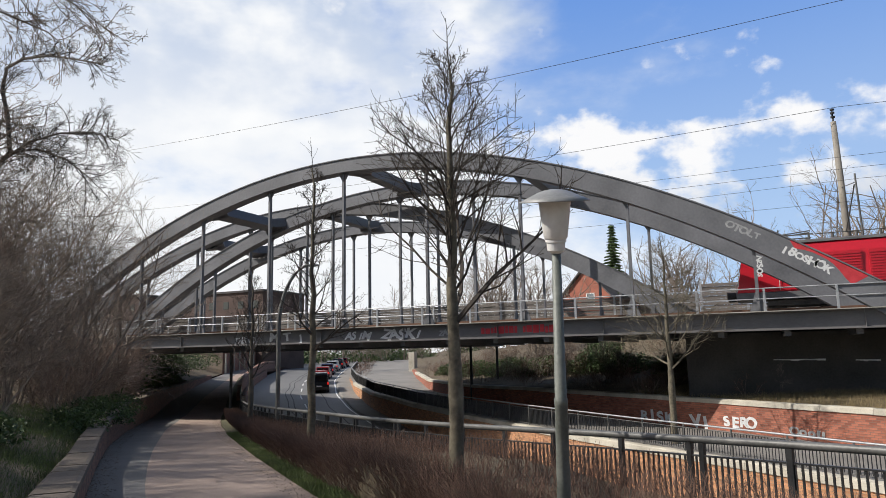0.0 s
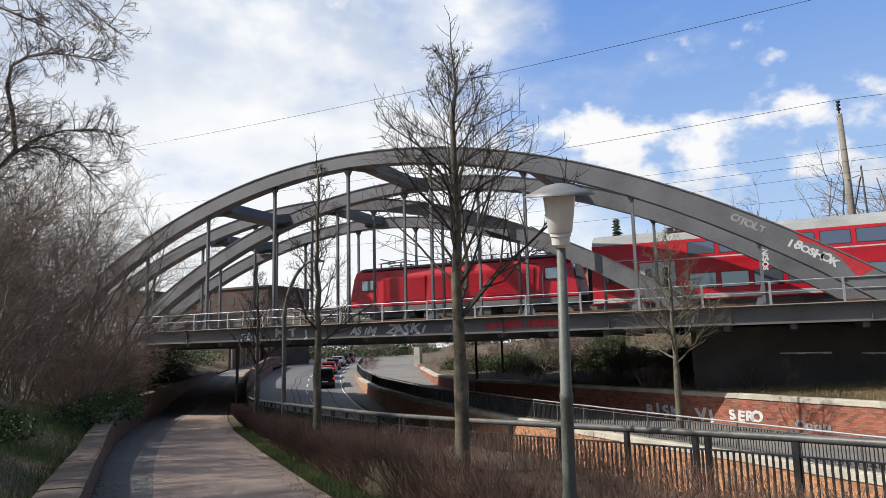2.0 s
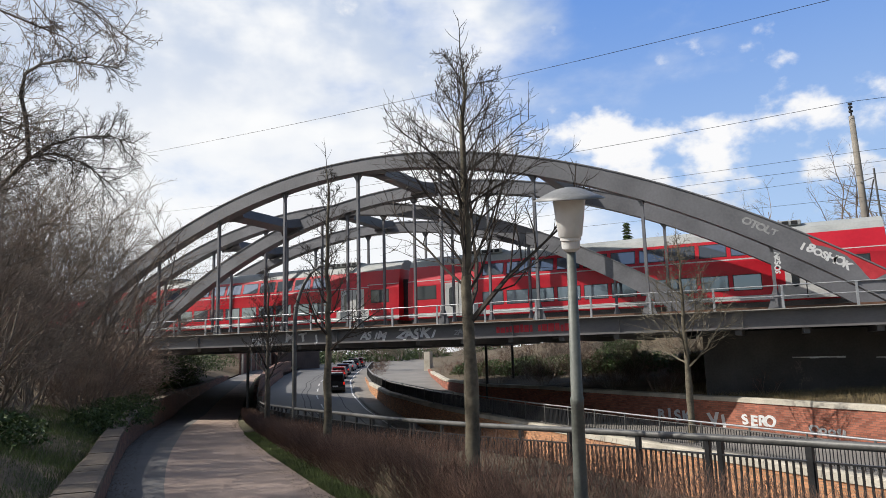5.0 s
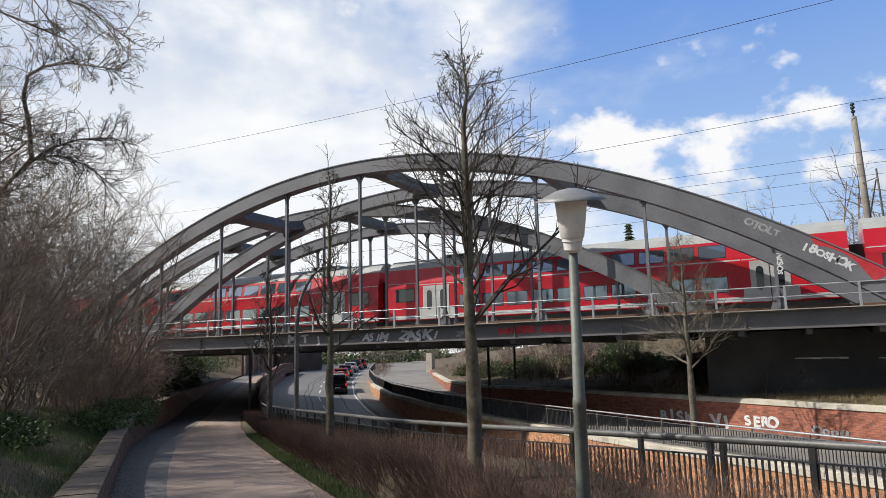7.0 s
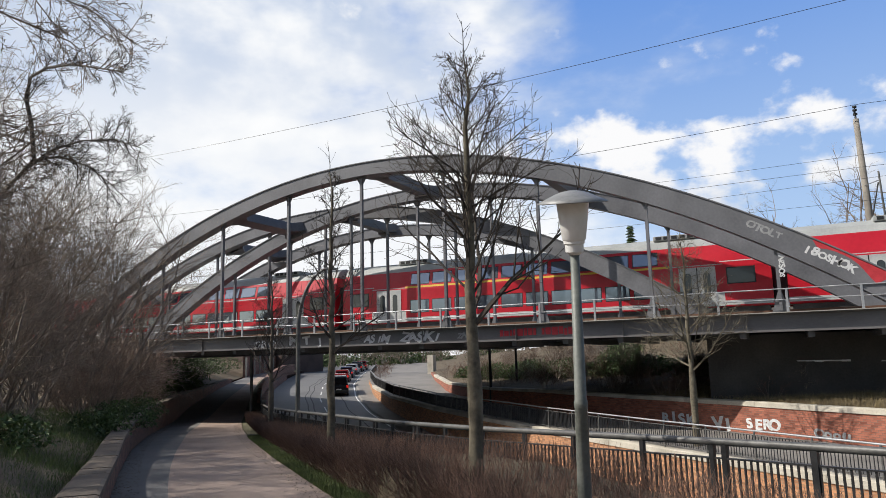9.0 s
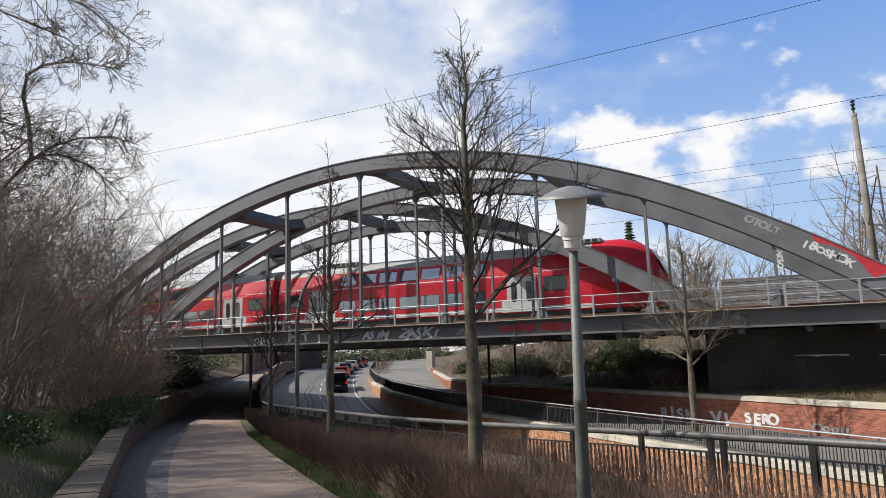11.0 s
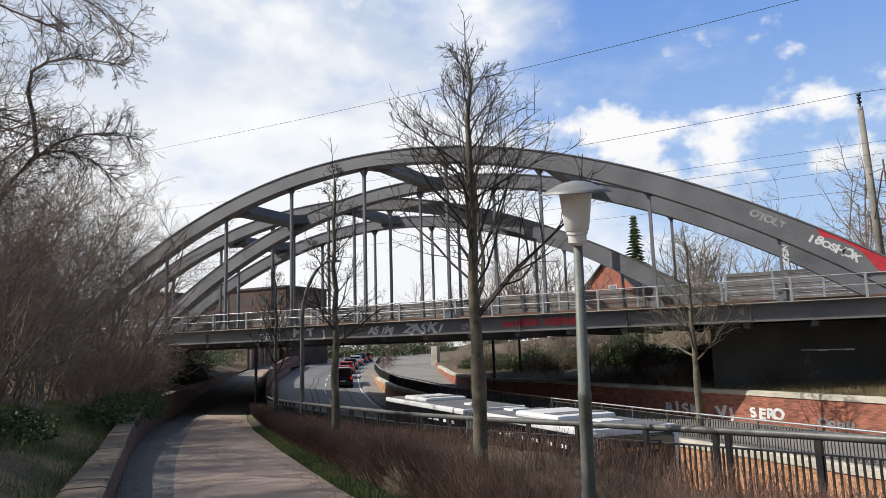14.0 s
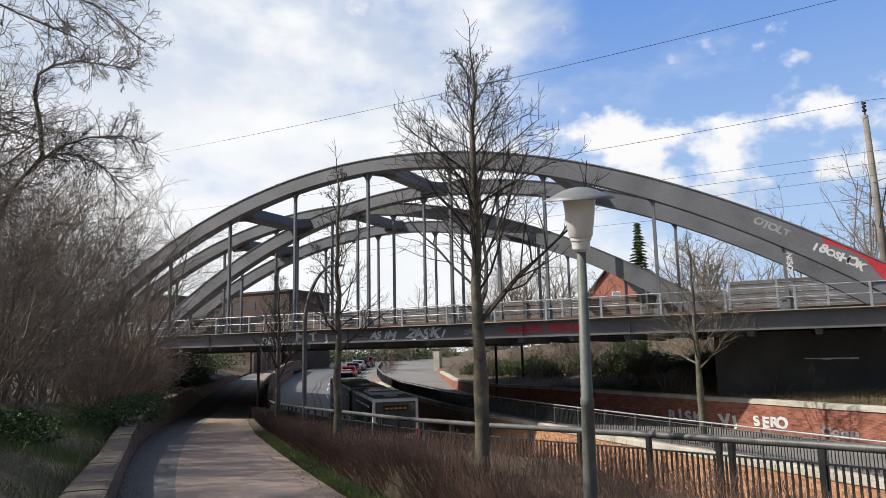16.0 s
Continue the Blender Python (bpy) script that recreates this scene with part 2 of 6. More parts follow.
WALL_H = [(-40, 0.5), (16, 0.54), (20, 0.70), (26, 0.90), (33, 1.28), (45, 1.5), (50, 1.6), (62, 0.9), (75, 0.5)]
STATIONS = [-170, -100, -60, -40, -25, -15, -10, -5, -2] + list(range(0, 100, 2)) + list(range(100, 241, 10))


def line(table_b, table_z, lift=0.0, side=0.0, stations=STATIONS):
    return [AB(a, interp(table_b, a) + side, interp(table_z, a) + lift) for a in stations]


def strip(name, lines, mat, label, category, kind="structure"):
    v, f = ribbon(list(zip(*lines)))
    ob = new(name, mesh_from(name, v, f, mat, True))
    return tagged(ob, label, category, kind=kind)


WALKWAY = material("pale_walkway_asphalt", (0.15, 0.14, 0.125), (0.27, 0.25, 0.225), 0.5, 0.85, 0, 0.35, 50, 0.7)
ASPH_R = [(-40, 2.3), (0, -0.05), (6, -0.42), (11.8, -0.58), (14.2, -0.72), (17.6, -0.86), (22.8, -0.98), (35.2, -1.0), (47.6, -0.5), (60, 1.2), (90, 6.2), (130, 17.3), (240, 51.0)]
strip("path_asphalt", [line(PATH_L, PATH_Z, 0, -0.05), line(ASPH_R, PATH_Z, 0.01)], ASPHALT, "worn grey asphalt cycle track beside low brick wall", "path")
strip("path_paving", [line(ASPH_R, PATH_Z, 0.01), line(PATH_R, PATH_Z)], PAVERS, "pale reddish footpath paving in sunlight", "path")
strip("road", [line(FENCE_B, ROAD_Z, 0, 0.0), line(FAR_B, ROAD_Z, 0, 0.1)], ROAD, "sunken grey asphalt road in brick underpass", "road")
strip("far_pavement", [line(FAR_B, FAR_Z, 0, -0.02), line(RED_B, FAR_Z, 0, 0.05)], WALKWAY, "raised asphalt walkway between railing and red wall", "pavement")

strip("roadside_pavement", [line(FAR_B, ROAD_Z, 0.0, -1.5), line(FAR_B, ROAD_Z, 0.12, -1.497), line(FAR_B, ROAD_Z, 0.13, -1.35), line(FAR_B, ROAD_Z, 0.13, 0.05)], WALKWAY, "narrow pale kerbed pavement below the orange wall", "pavement")

# banks: left of the path and behind the red wall, one sheet out to the horizon
LEFT_PROFILE = [(-0.35, 0.1), (-1.2, 0.55), (-3.0, 1.4), (-6.0, 2.9), (-10.0, 4.2), (-30.0, 5.0), (-900.0, 2.0)]
left_lines = [[AB(a, interp(PATH_L, a) + u, interp(PATH_Z, a) + v * (1 if a < 60 else 0.5) + (max(0, interp(WALL_H, a) - 0.35) * max(0, 1 + u / 3) if a < 60 else 0) + (0.15 * noise.noise(AB(a, u) * 0.4) if -20 < u < -0.5 else 0)) for a in STATIONS] for u, v in reversed(LEFT_PROFILE)]
strip("ground", left_lines, SOIL, "dark leaf-strewn earth bank with ivy and grass", "ground")
RIGHT_PROFILE = [(0.3, -0.12), (2.5, 0.05), (5.0, 0.3), (7.0, 0.55), (9.0, 0.95), (12.0, 2.3), (15.0, 3.2), (30.0, 3.6), (1200.0, 2.0)]
def slope_gain(a):
    return interp([(24, 0.9), (40, 1.0), (60, 1.0), (75, 0.9), (110, 0.5)], a)


right_lines = [[AB(a, interp(RED_B, a) + u, interp(FAR_Z, a) + interp(RED_H, a) + v * slope_gain(a)) for a in STATIONS] for u, v in RIGHT_PROFILE]
strip("ground", right_lines, SOIL, "dry grassy slope behind the red brick wall", "ground")
strip("verge", [line(PATH_R, PATH_Z, -0.01, 0.0), line(PATH_R, PATH_Z, 0.015, 0.35), line(FENCE_B, FENCE_Z, 0.0, -0.1), line(FENCE_B, FENCE_Z, 0, 0.12)], GRASS_SOIL, "narrow grass verge under a brown hedge", "ground")
horizon_ground = mesh_from("far_ground", [(-3000, -3000, -6), (3000, -3000, -6), (3000, 3000, -6), (-3000, 3000, -6)], [(0, 1, 2, 3)], SOIL)
tagged(new("ground", horizon_ground), "distant flat earth reaching the horizon", "ground", kind="structure")
far_plain = [[AB(a, b, 0.4) for a in (239, 900, 3000)] for b in (-900, 0, 300, 1500)]
strip("ground", far_plain, SOIL, "distant ground beyond the road bend", "ground")


def wall_solid(name, table_b, table_z, height, thick, side, stations, mat, base=0.0):
    """An upright wall along an edge; side +1 puts its thickness to the right."""
    v, f = [], []
    for a in stations:
        b, z = interp(table_b, a), interp(table_z, a)
        h = height(a) if callable(height) else height
        v += [AB(a, b, z + base), AB(a, b + side * thick, z + base), AB(a, b + side * thick, z + h), AB(a, b, z + h)]
    for i in range(len(stations) - 1):
        o, p = i * 4, i * 4 + 4
        f += [(o + j, o + (j + 1) % 4, p + (j + 1) % 4, p + j) for j in range(4)]
    f += [(3, 2, 1, 0), tuple(len(v) - 4 + j for j in range(4))]
    me = mesh_from(name, v, f, mat)
    run = [0.0]
    for i in range(1, len(stations)):
        d = v[4 * i] - v[4 * i - 4]
        run.append(run[-1] + math.hypot(d.x, d.y))
    uv = me.uv_layers.new(name="UVMap")
    for loop in me.loops:
        k = loop.vertex_index
        uv.data[loop.index].uv = (run[k // 4] + (0.4 if k % 4 in (1, 2) else 0), v[k].z)
    return me


def depth_to_road(a):
    return interp(FENCE_Z, a) - interp(ROAD_Z, a)


near_st = [s for s in STATIONS if s <= 90]
left_wall = thing("wall_left", "low old brown brick wall with stone coping", "wall", kind="structure")
part_mesh("wall_core", wall_solid("wall_core", PATH_L, PATH_Z, lambda a: interp(WALL_H, a) - 0.1, 0.42, -1, [s for s in STATIONS if s <= 76], OLDBRICK, -0.3), left_wall)
near_wall = thing("wall_near", "brick retaining wall below the black railing", "wall", kind="structure")
part_mesh("wall_core", wall_solid("wall_core", FENCE_B, ROAD_Z, lambda a: depth_to_road(a), 0.3, 1, near_st, OLDBRICK, -0.3), near_wall)
part_mesh("parapet", wall_solid("parapet", FENCE_B, FENCE_Z, lambda a: 1.0 - 0.4 * max(0, (58 - a) / 2), 0.35, -1, [56, 56.5, 57, 57.5, 58] + list(range(60, 100, 2)), OLDBRICK, -0.3), near_wall, "rounded old brick parapet")
far_wall = thing("wall_far", "orange brick retaining wall with pale concrete coping", "wall", kind="structure")
part_mesh("wall_core", wall_solid("wall_core", FAR_B, ROAD_Z, lambda a: interp(FAR_Z, a) - interp(ROAD_Z, a) - 0.22, 0.4, 1, near_st, ORANGE, -0.3), far_wall)
red_wall = thing("wall_red", "long red brick wall with pale concrete coping and graffiti", "wall", kind="structure")
part_mesh("wall_core", wall_solid("wall_core", RED_B, FAR_Z, lambda a: interp(RED_H, a) - 0.2, 0.4, 1, near_st, BRICK, -0.3), red_wall)

end_st = list(range(84, 150, 3))
end_wall = thing("wall_end", "dark sooty retaining wall with pale posts beyond the bridges", "wall", kind="structure")
part_mesh("wall_core", wall_solid("wall_core", PATH_L, PATH_Z, 2.5, 0.3, -1, end_st, OLDBRICK, -0.3), end_wall)
for a in end_st:
    p = AB(a, interp(PATH_L, a) + 0.06, interp(PATH_Z, a))
    part("post", box(bmesh.new(), p.x - 0.09, p.x + 0.09, p.y - 0.09, p.y + 0.09, p.z - 0.2, p.z + 2.3), CONCRETE, end_wall)

# ---- the two bridges ----
RAIL_Z = 3.15


def arch_z(x, centre, crest, k):
    return crest - k * (x - centre) ** 2


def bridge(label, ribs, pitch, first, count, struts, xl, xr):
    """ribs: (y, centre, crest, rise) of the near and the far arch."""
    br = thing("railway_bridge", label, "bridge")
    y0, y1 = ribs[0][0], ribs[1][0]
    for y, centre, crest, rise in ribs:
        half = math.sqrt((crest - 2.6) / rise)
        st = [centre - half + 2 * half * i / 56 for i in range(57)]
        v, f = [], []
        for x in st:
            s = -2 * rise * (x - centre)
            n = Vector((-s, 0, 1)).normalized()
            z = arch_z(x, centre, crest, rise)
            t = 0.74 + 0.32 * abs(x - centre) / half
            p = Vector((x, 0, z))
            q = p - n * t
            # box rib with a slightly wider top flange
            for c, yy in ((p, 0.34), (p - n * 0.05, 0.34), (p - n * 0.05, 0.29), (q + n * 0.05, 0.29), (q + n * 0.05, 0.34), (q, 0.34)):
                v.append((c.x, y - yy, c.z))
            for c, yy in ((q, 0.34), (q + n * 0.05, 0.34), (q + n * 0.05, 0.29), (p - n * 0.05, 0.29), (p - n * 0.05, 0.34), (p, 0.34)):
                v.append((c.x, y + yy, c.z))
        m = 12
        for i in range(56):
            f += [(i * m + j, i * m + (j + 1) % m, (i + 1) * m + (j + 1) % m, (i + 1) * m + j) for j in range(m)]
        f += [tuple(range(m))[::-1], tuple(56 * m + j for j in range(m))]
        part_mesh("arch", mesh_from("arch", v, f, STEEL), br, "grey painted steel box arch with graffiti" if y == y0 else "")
        for i in range(count):
            x = first + pitch * i
            z1 = arch_z(x, centre, crest, rise) - 0.72
            if z1 < 3.6:
                continue
            bm = bmesh.new()
            box(bm, x - 0.062, x + 0.062, y - 0.09, y + 0.09, 2.9, z1)
            # flared gusset at head and foot
            for za, zb in ((z1 - 0.45, z1), (3.75, 2.9)):
                vs = [bm.verts.new((x + sx * w, y + sy * 0.03, z)) for z, w in ((za, 0.07), (zb, 0.34)) for sx in (-1, 1) for sy in (-1, 1)]
                bmesh.ops.convex_hull(bm, input=vs)
            part("hanger", bm, STEEL, br)
        # stiffening girder with flanges
        prof = [(-0.30, 2.93), (-0.30, 2.87), (-0.10, 2.87), (-0.10, 2.22), (-0.30, 2.22), (-0.30, 2.17), (0.24, 2.17), (0.24, 2.22), (0.10, 2.22), (0.10, 2.87), (0.24, 2.87), (0.24, 2.93)]
        nx = 24
        v = [(xl + (xr - xl) * i / nx, y + u, z) for i in range(nx + 1) for u, z in prof]
        f = [(i * 12 + j, i * 12 + (j + 1) % 12, (i + 1) * 12 + (j + 1) % 12, (i + 1) * 12 + j) for i in range(nx) for j in range(12)]
        f += [tuple(range(12))[::-1], tuple(nx * 12 + j for j in range(12))]
        part_mesh("girder", mesh_from("girder", v, f, GIRDER), br)
        if y == y0:
            sx = xl + 1.2
            while sx < xr:
                part("web_stiffener", box(bmesh.new(), sx - 0.012, sx + 0.012, y - 0.2, y - 0.1, 2.22, 2.87), GIRDER, br)
                sx += pitch
    centre, crest, rise = ((ribs[0][k] + ribs[1][k]) / 2 for k in (1, 2, 3))
    for x in struts:
        z = arch_z(x, centre, crest, rise) - 0.40
        s = -2 * rise * (x - centre)
        bm = bmesh.new()
        m = Matrix.Translation((x, (y0 + y1) / 2, z)) @ Matrix.Rotation(-math.atan(s), 4, "Y") @ Matrix.Diagonal((0.75, y1 - y0 - 0.6, 0.6, 1))
        bmesh.ops.create_cube(bm, size=1, matrix=m)
        for y, d in ((y0 + 0.3, 1), (y1 - 0.3, -1)):
            vs = [bm.verts.new(Matrix.Translation((x, 0, z)) @ Matrix.Rotation(-math.atan(s), 4, "Y") @ Vector((sx * w, yy, sz * 0.3))) for yy, w in ((y, 0.85), (y + d * 0.7, 0.37)) for sx in (-1, 1) for sz in (-1, 1)]
            bmesh.ops.convex_hull(bm, input=vs)
        part("strut", bm, STEEL, br)
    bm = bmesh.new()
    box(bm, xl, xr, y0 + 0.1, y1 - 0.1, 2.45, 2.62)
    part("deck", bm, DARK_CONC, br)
    x = xl + 1
    while x < xr:
        bm = bmesh.new()
        box(bm, x - 0.12, x + 0.12, y0 + 0.1, y1 - 0.1, 1.95, 2.45)
        part("cross_beam", bm, STEEL, br)
        x += pitch / 2
    bm = bmesh.new()
    box(bm, xl, xr, y0 + 0.7, y1 - 0.7, 2.62, 2.86)
    part("ballast_bed", bm, BALLAST, br)
    mid = (y0 + y1) / 2
    for yy in (mid - 0.75, mid + 0.75):
        bm = bmesh.new()
        box(bm, xl, xr, yy - 0.035, yy + 0.035, 2.9, RAIL_Z)
        box(bm, xl, xr, yy - 0.07, yy + 0.07, 2.86, 2.9)
        part("rail", bm, RUST, br)
    return br


A0, A1 = 30.4, 36.7
B0, B1 = 38.0, 43.9
bridge_a = bridge("grey steel tied-arch railway bridge over road and path", ((A0, -19.55, 11.97, 0.0143), (A1, -19.5, 11.88, 0.0144)), 4.94, -34.68 - 4.94 * 2, 12, (-29.2, -19.1, -9.6), -52, 26)
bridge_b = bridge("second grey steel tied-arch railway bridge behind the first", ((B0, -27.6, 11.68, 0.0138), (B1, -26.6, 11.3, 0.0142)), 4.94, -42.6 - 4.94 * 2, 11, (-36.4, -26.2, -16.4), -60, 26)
# footway plates that close the gap between the two decks
gap = thing("footway_plate", "dark steel footway plates between the two bridges", "footway")
for i in range(39):
    part("plate", box(bmesh.new(), -52 + 2 * i, -50.01 + 2 * i, A1 + 0.26, B0 - 0.31, 2.84, 2.9), GIRDER, gap)


def plate_bridge(y0, y1, x0, x1):
    """A plain girder bridge without arches, hidden behind the other two from above."""
    br = thing("railway_bridge", "low dark plate girder railway bridge behind the arches", "bridge")
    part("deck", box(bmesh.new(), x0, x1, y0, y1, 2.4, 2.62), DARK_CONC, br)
    for y in (y0, y1 - 0.24):
        part("girder", box(bmesh.new(), x0, x1, y, y + 0.24, 1.95, 2.4), GIRDER, br)
    x = x0 + 2
    while x < x1:
        part("cross_beam", box(bmesh.new(), x - 0.12, x + 0.12, y0 + 0.26, y1 - 0.26, 2.0, 2.4), GIRDER, br)
        x += 3.2
    part("ballast_bed", box(bmesh.new(), x0, x1, y0 + 0.9, y1 - 0.8, 2.62, 2.84), BALLAST, br)
    for y in (y0 + 0.4, y1 - 0.4):
        part("column", rod(bmesh.new(), (x1 - 0.4, y, -2.4), (x1 - 0.4, y, 1.95), 0.1, 0.1, 12), BLACK_IRON, br)
    return br


walkway = thing("footway_plate", "narrow dark footway slab along the second bridge", "footway")
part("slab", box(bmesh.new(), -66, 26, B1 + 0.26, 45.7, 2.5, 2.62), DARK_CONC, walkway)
part("edge_beam", box(bmesh.new(), -66, 26, 45.45, 45.65, 2.1, 2.5), GIRDER, walkway)
plate_bridge(46.0, 52.2, -66, -19)



# ---- bare trees and shrubs ----
def tube(V, F, pts, r0, r1, sides):
    """A tapered branch through pts."""
    base, n = len(V), len(pts)
    for i, p in enumerate(pts):
        d = (pts[min(i + 1, n - 1)] - pts[max(i - 1, 0)]).normalized()
        u = d.orthogonal().normalized()
        w = d.cross(u)
        r = r0 + (r1 - r0) * i / (n - 1)
        for k in range(sides):
            c, s = math.cos(2 * math.pi * k / sides), math.sin(2 * math.pi * k / sides)
            V.append(p + u * (r * c) + w * (r * s))
    for i in range(n - 1):
        for k in range(sides):
            F.append((base + i * sides + k, base + i * sides + (k + 1) % sides, base + (i + 1) * sides + (k + 1) % sides, base + (i + 1) * sides + k))


def wander(p, d, length, n, rng, bend=0.12, lift=0.0):
    pts, d = [p.copy()], d.normalized()
    for _ in range(n):
        d = (d + Vector((rng.gauss(0, bend), rng.gauss(0, bend), rng.gauss(0, bend) + lift))).normalized()
        pts.append(pts[-1] + d * (length / n))
    return pts


def offshoot(d, angle, roll):
    u = d.orthogonal().normalized()
    return (Matrix.Rotation(roll, 3, d) @ (Matrix.Rotation(angle, 3, u) @ d)).normalized()


def twigs(V, F, p, d, length, r, level, rng, lift=0.05, kids=(5, 6, 4), bend=0.13, ang=(35, 65), main=None):
    """One branch with its offshoots, down to level 0."""
    n = 5 if level > 1 else (4 if level else 3)
    pts = wander(p, d, length, n, rng, bend, lift)
    tube(*(main or (V, F)), pts, r, max(r * 0.35, 0.0028), 5 if main else (4 if level > 1 else 3))
    if level == 0:
        return
    k = kids[min(level, len(kids)) - 1]
    for i in range(k):
        t = 0.22 + 0.76 * (i + rng.random() * 0.8) / k
        j = min(int(t * n), n - 1)
        q = pts[j].lerp(pts[j + 1], t * n - j)
        dd = (pts[j + 1] - pts[j]).normalized()
        twigs(V, F, q, offshoot(dd, radians(rng.uniform(*ang)), rng.uniform(0, 6.283)), length * rng.uniform(0.35, 0.6) * (1.15 - 0.5 * t), max(r * 0.42, 0.003), level - 1, rng, lift, kids, bend, ang)


def street_tree_meshes(seed, height, trunk_r, clear, spread, limbs=26, fork=True, level=2, kids=(4, 5), top_thin=0.012, rise=(38, 62)):
    """Straight young tree: trunk mesh and crown mesh, base at the origin."""
    rng = random.Random(seed)
    tv, tf, cv, cf = [], [], [], []
    n = 14
    trunk = [Vector((rng.gauss(0, 0.008) * i * 0.3, rng.gauss(0, 0.008) * i * 0.3, height * 0.93 * i / n)) for i in range(n + 1)]
    base = len(tv)
    sides = 10
    for i, p in enumerate(trunk):
        k = i / n
        r = trunk_r * (1 - k) ** 0.8 + top_thin + (0.35 * trunk_r * math.exp(-k * 30))
        if abs(p.z - clear * 0.72) < height * 0.05:
            r *= 1.16
        for s in range(sides):
            a = 2 * math.pi * s / sides
            w = 1 + 0.08 * noise.noise(Vector((math.cos(a) * 2, math.sin(a) * 2, p.z * 3 + seed)))
            tv.append(p + Vector((r * w * math.cos(a), r * w * math.sin(a), 0)))
    for i in range(n):
        for s in range(sides):
            tf.append((i * sides + s, i * sides + (s + 1) % sides, (i + 1) * sides + (s + 1) % sides, (i + 1) * sides + s))
    for i in range(limbs):
        k = i / limbs
        z = clear + (height * 0.93 - clear) * k ** 0.85
        idx = min(int(z / (height * 0.93) * n), n - 1)
        p = trunk[idx].lerp(trunk[idx + 1], z / (height * 0.93) * n - idx)
        roll = i * 2.4 + rng.uniform(-0.4, 0.4)
        ang = radians(rng.uniform(*rise)) * (0.62 if fork and i < 3 else 1)
        d = Vector((math.cos(roll) * math.sin(ang), math.sin(roll) * math.sin(ang), math.cos(ang)))
        length = spread * (1.0 - 0.86 * k ** 0.9) * rng.uniform(0.8, 1.15) * (1.05 if fork and i < 3 else 1)
        r = trunk_r * (0.40 if i < 3 else 0.21) * (1 - 0.6 * k)
        twigs(cv, cf, p, d, length, max(r, 0.008), level, rng, 0.085, kids, 0.15, (30, 62))
    twigs(cv, cf, trunk[-1], Vector((0, 0, 1)), height * 0.09, 0.012, 1, rng)
    # seed balls hanging on a few twigs
    for _ in range(26):
        c = cv[rng.randrange(len(cv) // 3, len(cv))] + Vector((0, 0, -0.02))
        b0, rr = len(cv), rng.uniform(0.014, 0.026)
        cv += [c + Vector(o) * rr for o in ((1, 0, 0), (0, 1, 0), (-1, 0, 0), (0, -1, 0), (0, 0, 1), (0, 0, -1))]
        cf += [(b0, b0 + 1, b0 + 4), (b0 + 1, b0 + 2, b0 + 4), (b0 + 2, b0 + 3, b0 + 4), (b0 + 3, b0, b0 + 4), (b0 + 1, b0, b0 + 5), (b0 + 2, b0 + 1, b0 + 5), (b0 + 3, b0 + 2, b0 + 5), (b0, b0 + 3, b0 + 5)]
    return tv, tf, cv, cf


def street_tree(label, at, seed, height, trunk_r, clear, spread, bark, twig, turn=0, **kw):
    tv, tf, cv, cf = street_tree_meshes(seed, height, trunk_r, clear, spread, **kw)
    t = thing("tree", label, "tree", Matrix.Translation(at) @ Matrix.Rotation(radians(turn), 4, "Z"), "bare street trees")
    part_mesh("trunk", mesh_from("trunk", tv, tf, bark, True), t)
    part_mesh("crown", mesh_from("crown", cv, cf, twig, False), t, "bare twiggy crown without leaves")
    return t


def ground_left(a, b):
    u = b - interp(PATH_L, a)
    prof = sorted(LEFT_PROFILE)
    return interp(PATH_Z, a) + interp(prof, u) * (1 if a < 60 else 0.5) + (max(0, interp(WALL_H, a) - 0.35) * max(0, 1 + u / 3) if a < 60 else 0)


street_tree("young plane tree with bare branches in the hedge", AB(8.7, 3.33, -0.75), 5, 6.95, 0.10, 2.7, 2.3, PALE_BARK, CROWN_TWIG, limbs=42, kids=(5, 8), level=2, rise=(38, 62))
street_tree("slender bare tree with mottled trunk in the hedge", AB(15.3, 2.5, -0.95), 11, 7.3, 0.085, 2.6, 1.45, PALE_BARK, CROWN_TWIG, limbs=36, kids=(6, 6), fork=False)
street_tree("small bare tree beside the footpath hedge", AB(28.3, 2.25, -1.5), 17, 7.0, 0.10, 2.2, 1.9, BARK, CROWN_TWIG, limbs=36, kids=(6, 7), fork=False)
street_tree("young tree with pale yellowish budding twigs by the walkway", AB(21.6, 16.95, -1.95), 23, 8.2, 0.12, 2.7, 2.7, PALE_BARK, PALE_BARK, limbs=46, kids=(6, 7), fork=False, rise=(40, 88))

# shrubs and trees of the dark bank: a few moulds, each plant its own object
def shrub_mesh(seed, height, stems, lean, level=3, kids=(5, 5, 5), r=0.03, twig=None):
    """Stem mesh and crown mesh of a leafless plant."""
    rng = random.Random(seed)
    v, f, sv, sf = [], [], [], []
    for i in range(stems):
        a = rng.uniform(0, 6.283)
        d = Vector((math.cos(a) * lean * rng.random(), math.sin(a) * lean * rng.random(), 1))
        twigs(v, f, Vector((math.cos(a) * 0.25, math.sin(a) * 0.25, -0.1)), d, height * rng.uniform(0.65, 1.0), r * rng.uniform(0.7, 1.2), level, rng, 0.02, kids, 0.12, (25, 60), (sv, sf))
    return mesh_from("stems", sv, sf, TWIG), mesh_from("crown", v, f, twig or (BROWN_TWIG if height < 2 else TWIG))


def plant(ob, meshes):
    part_mesh("stem", meshes[0], ob)
    part_mesh("crown", meshes[1], ob)


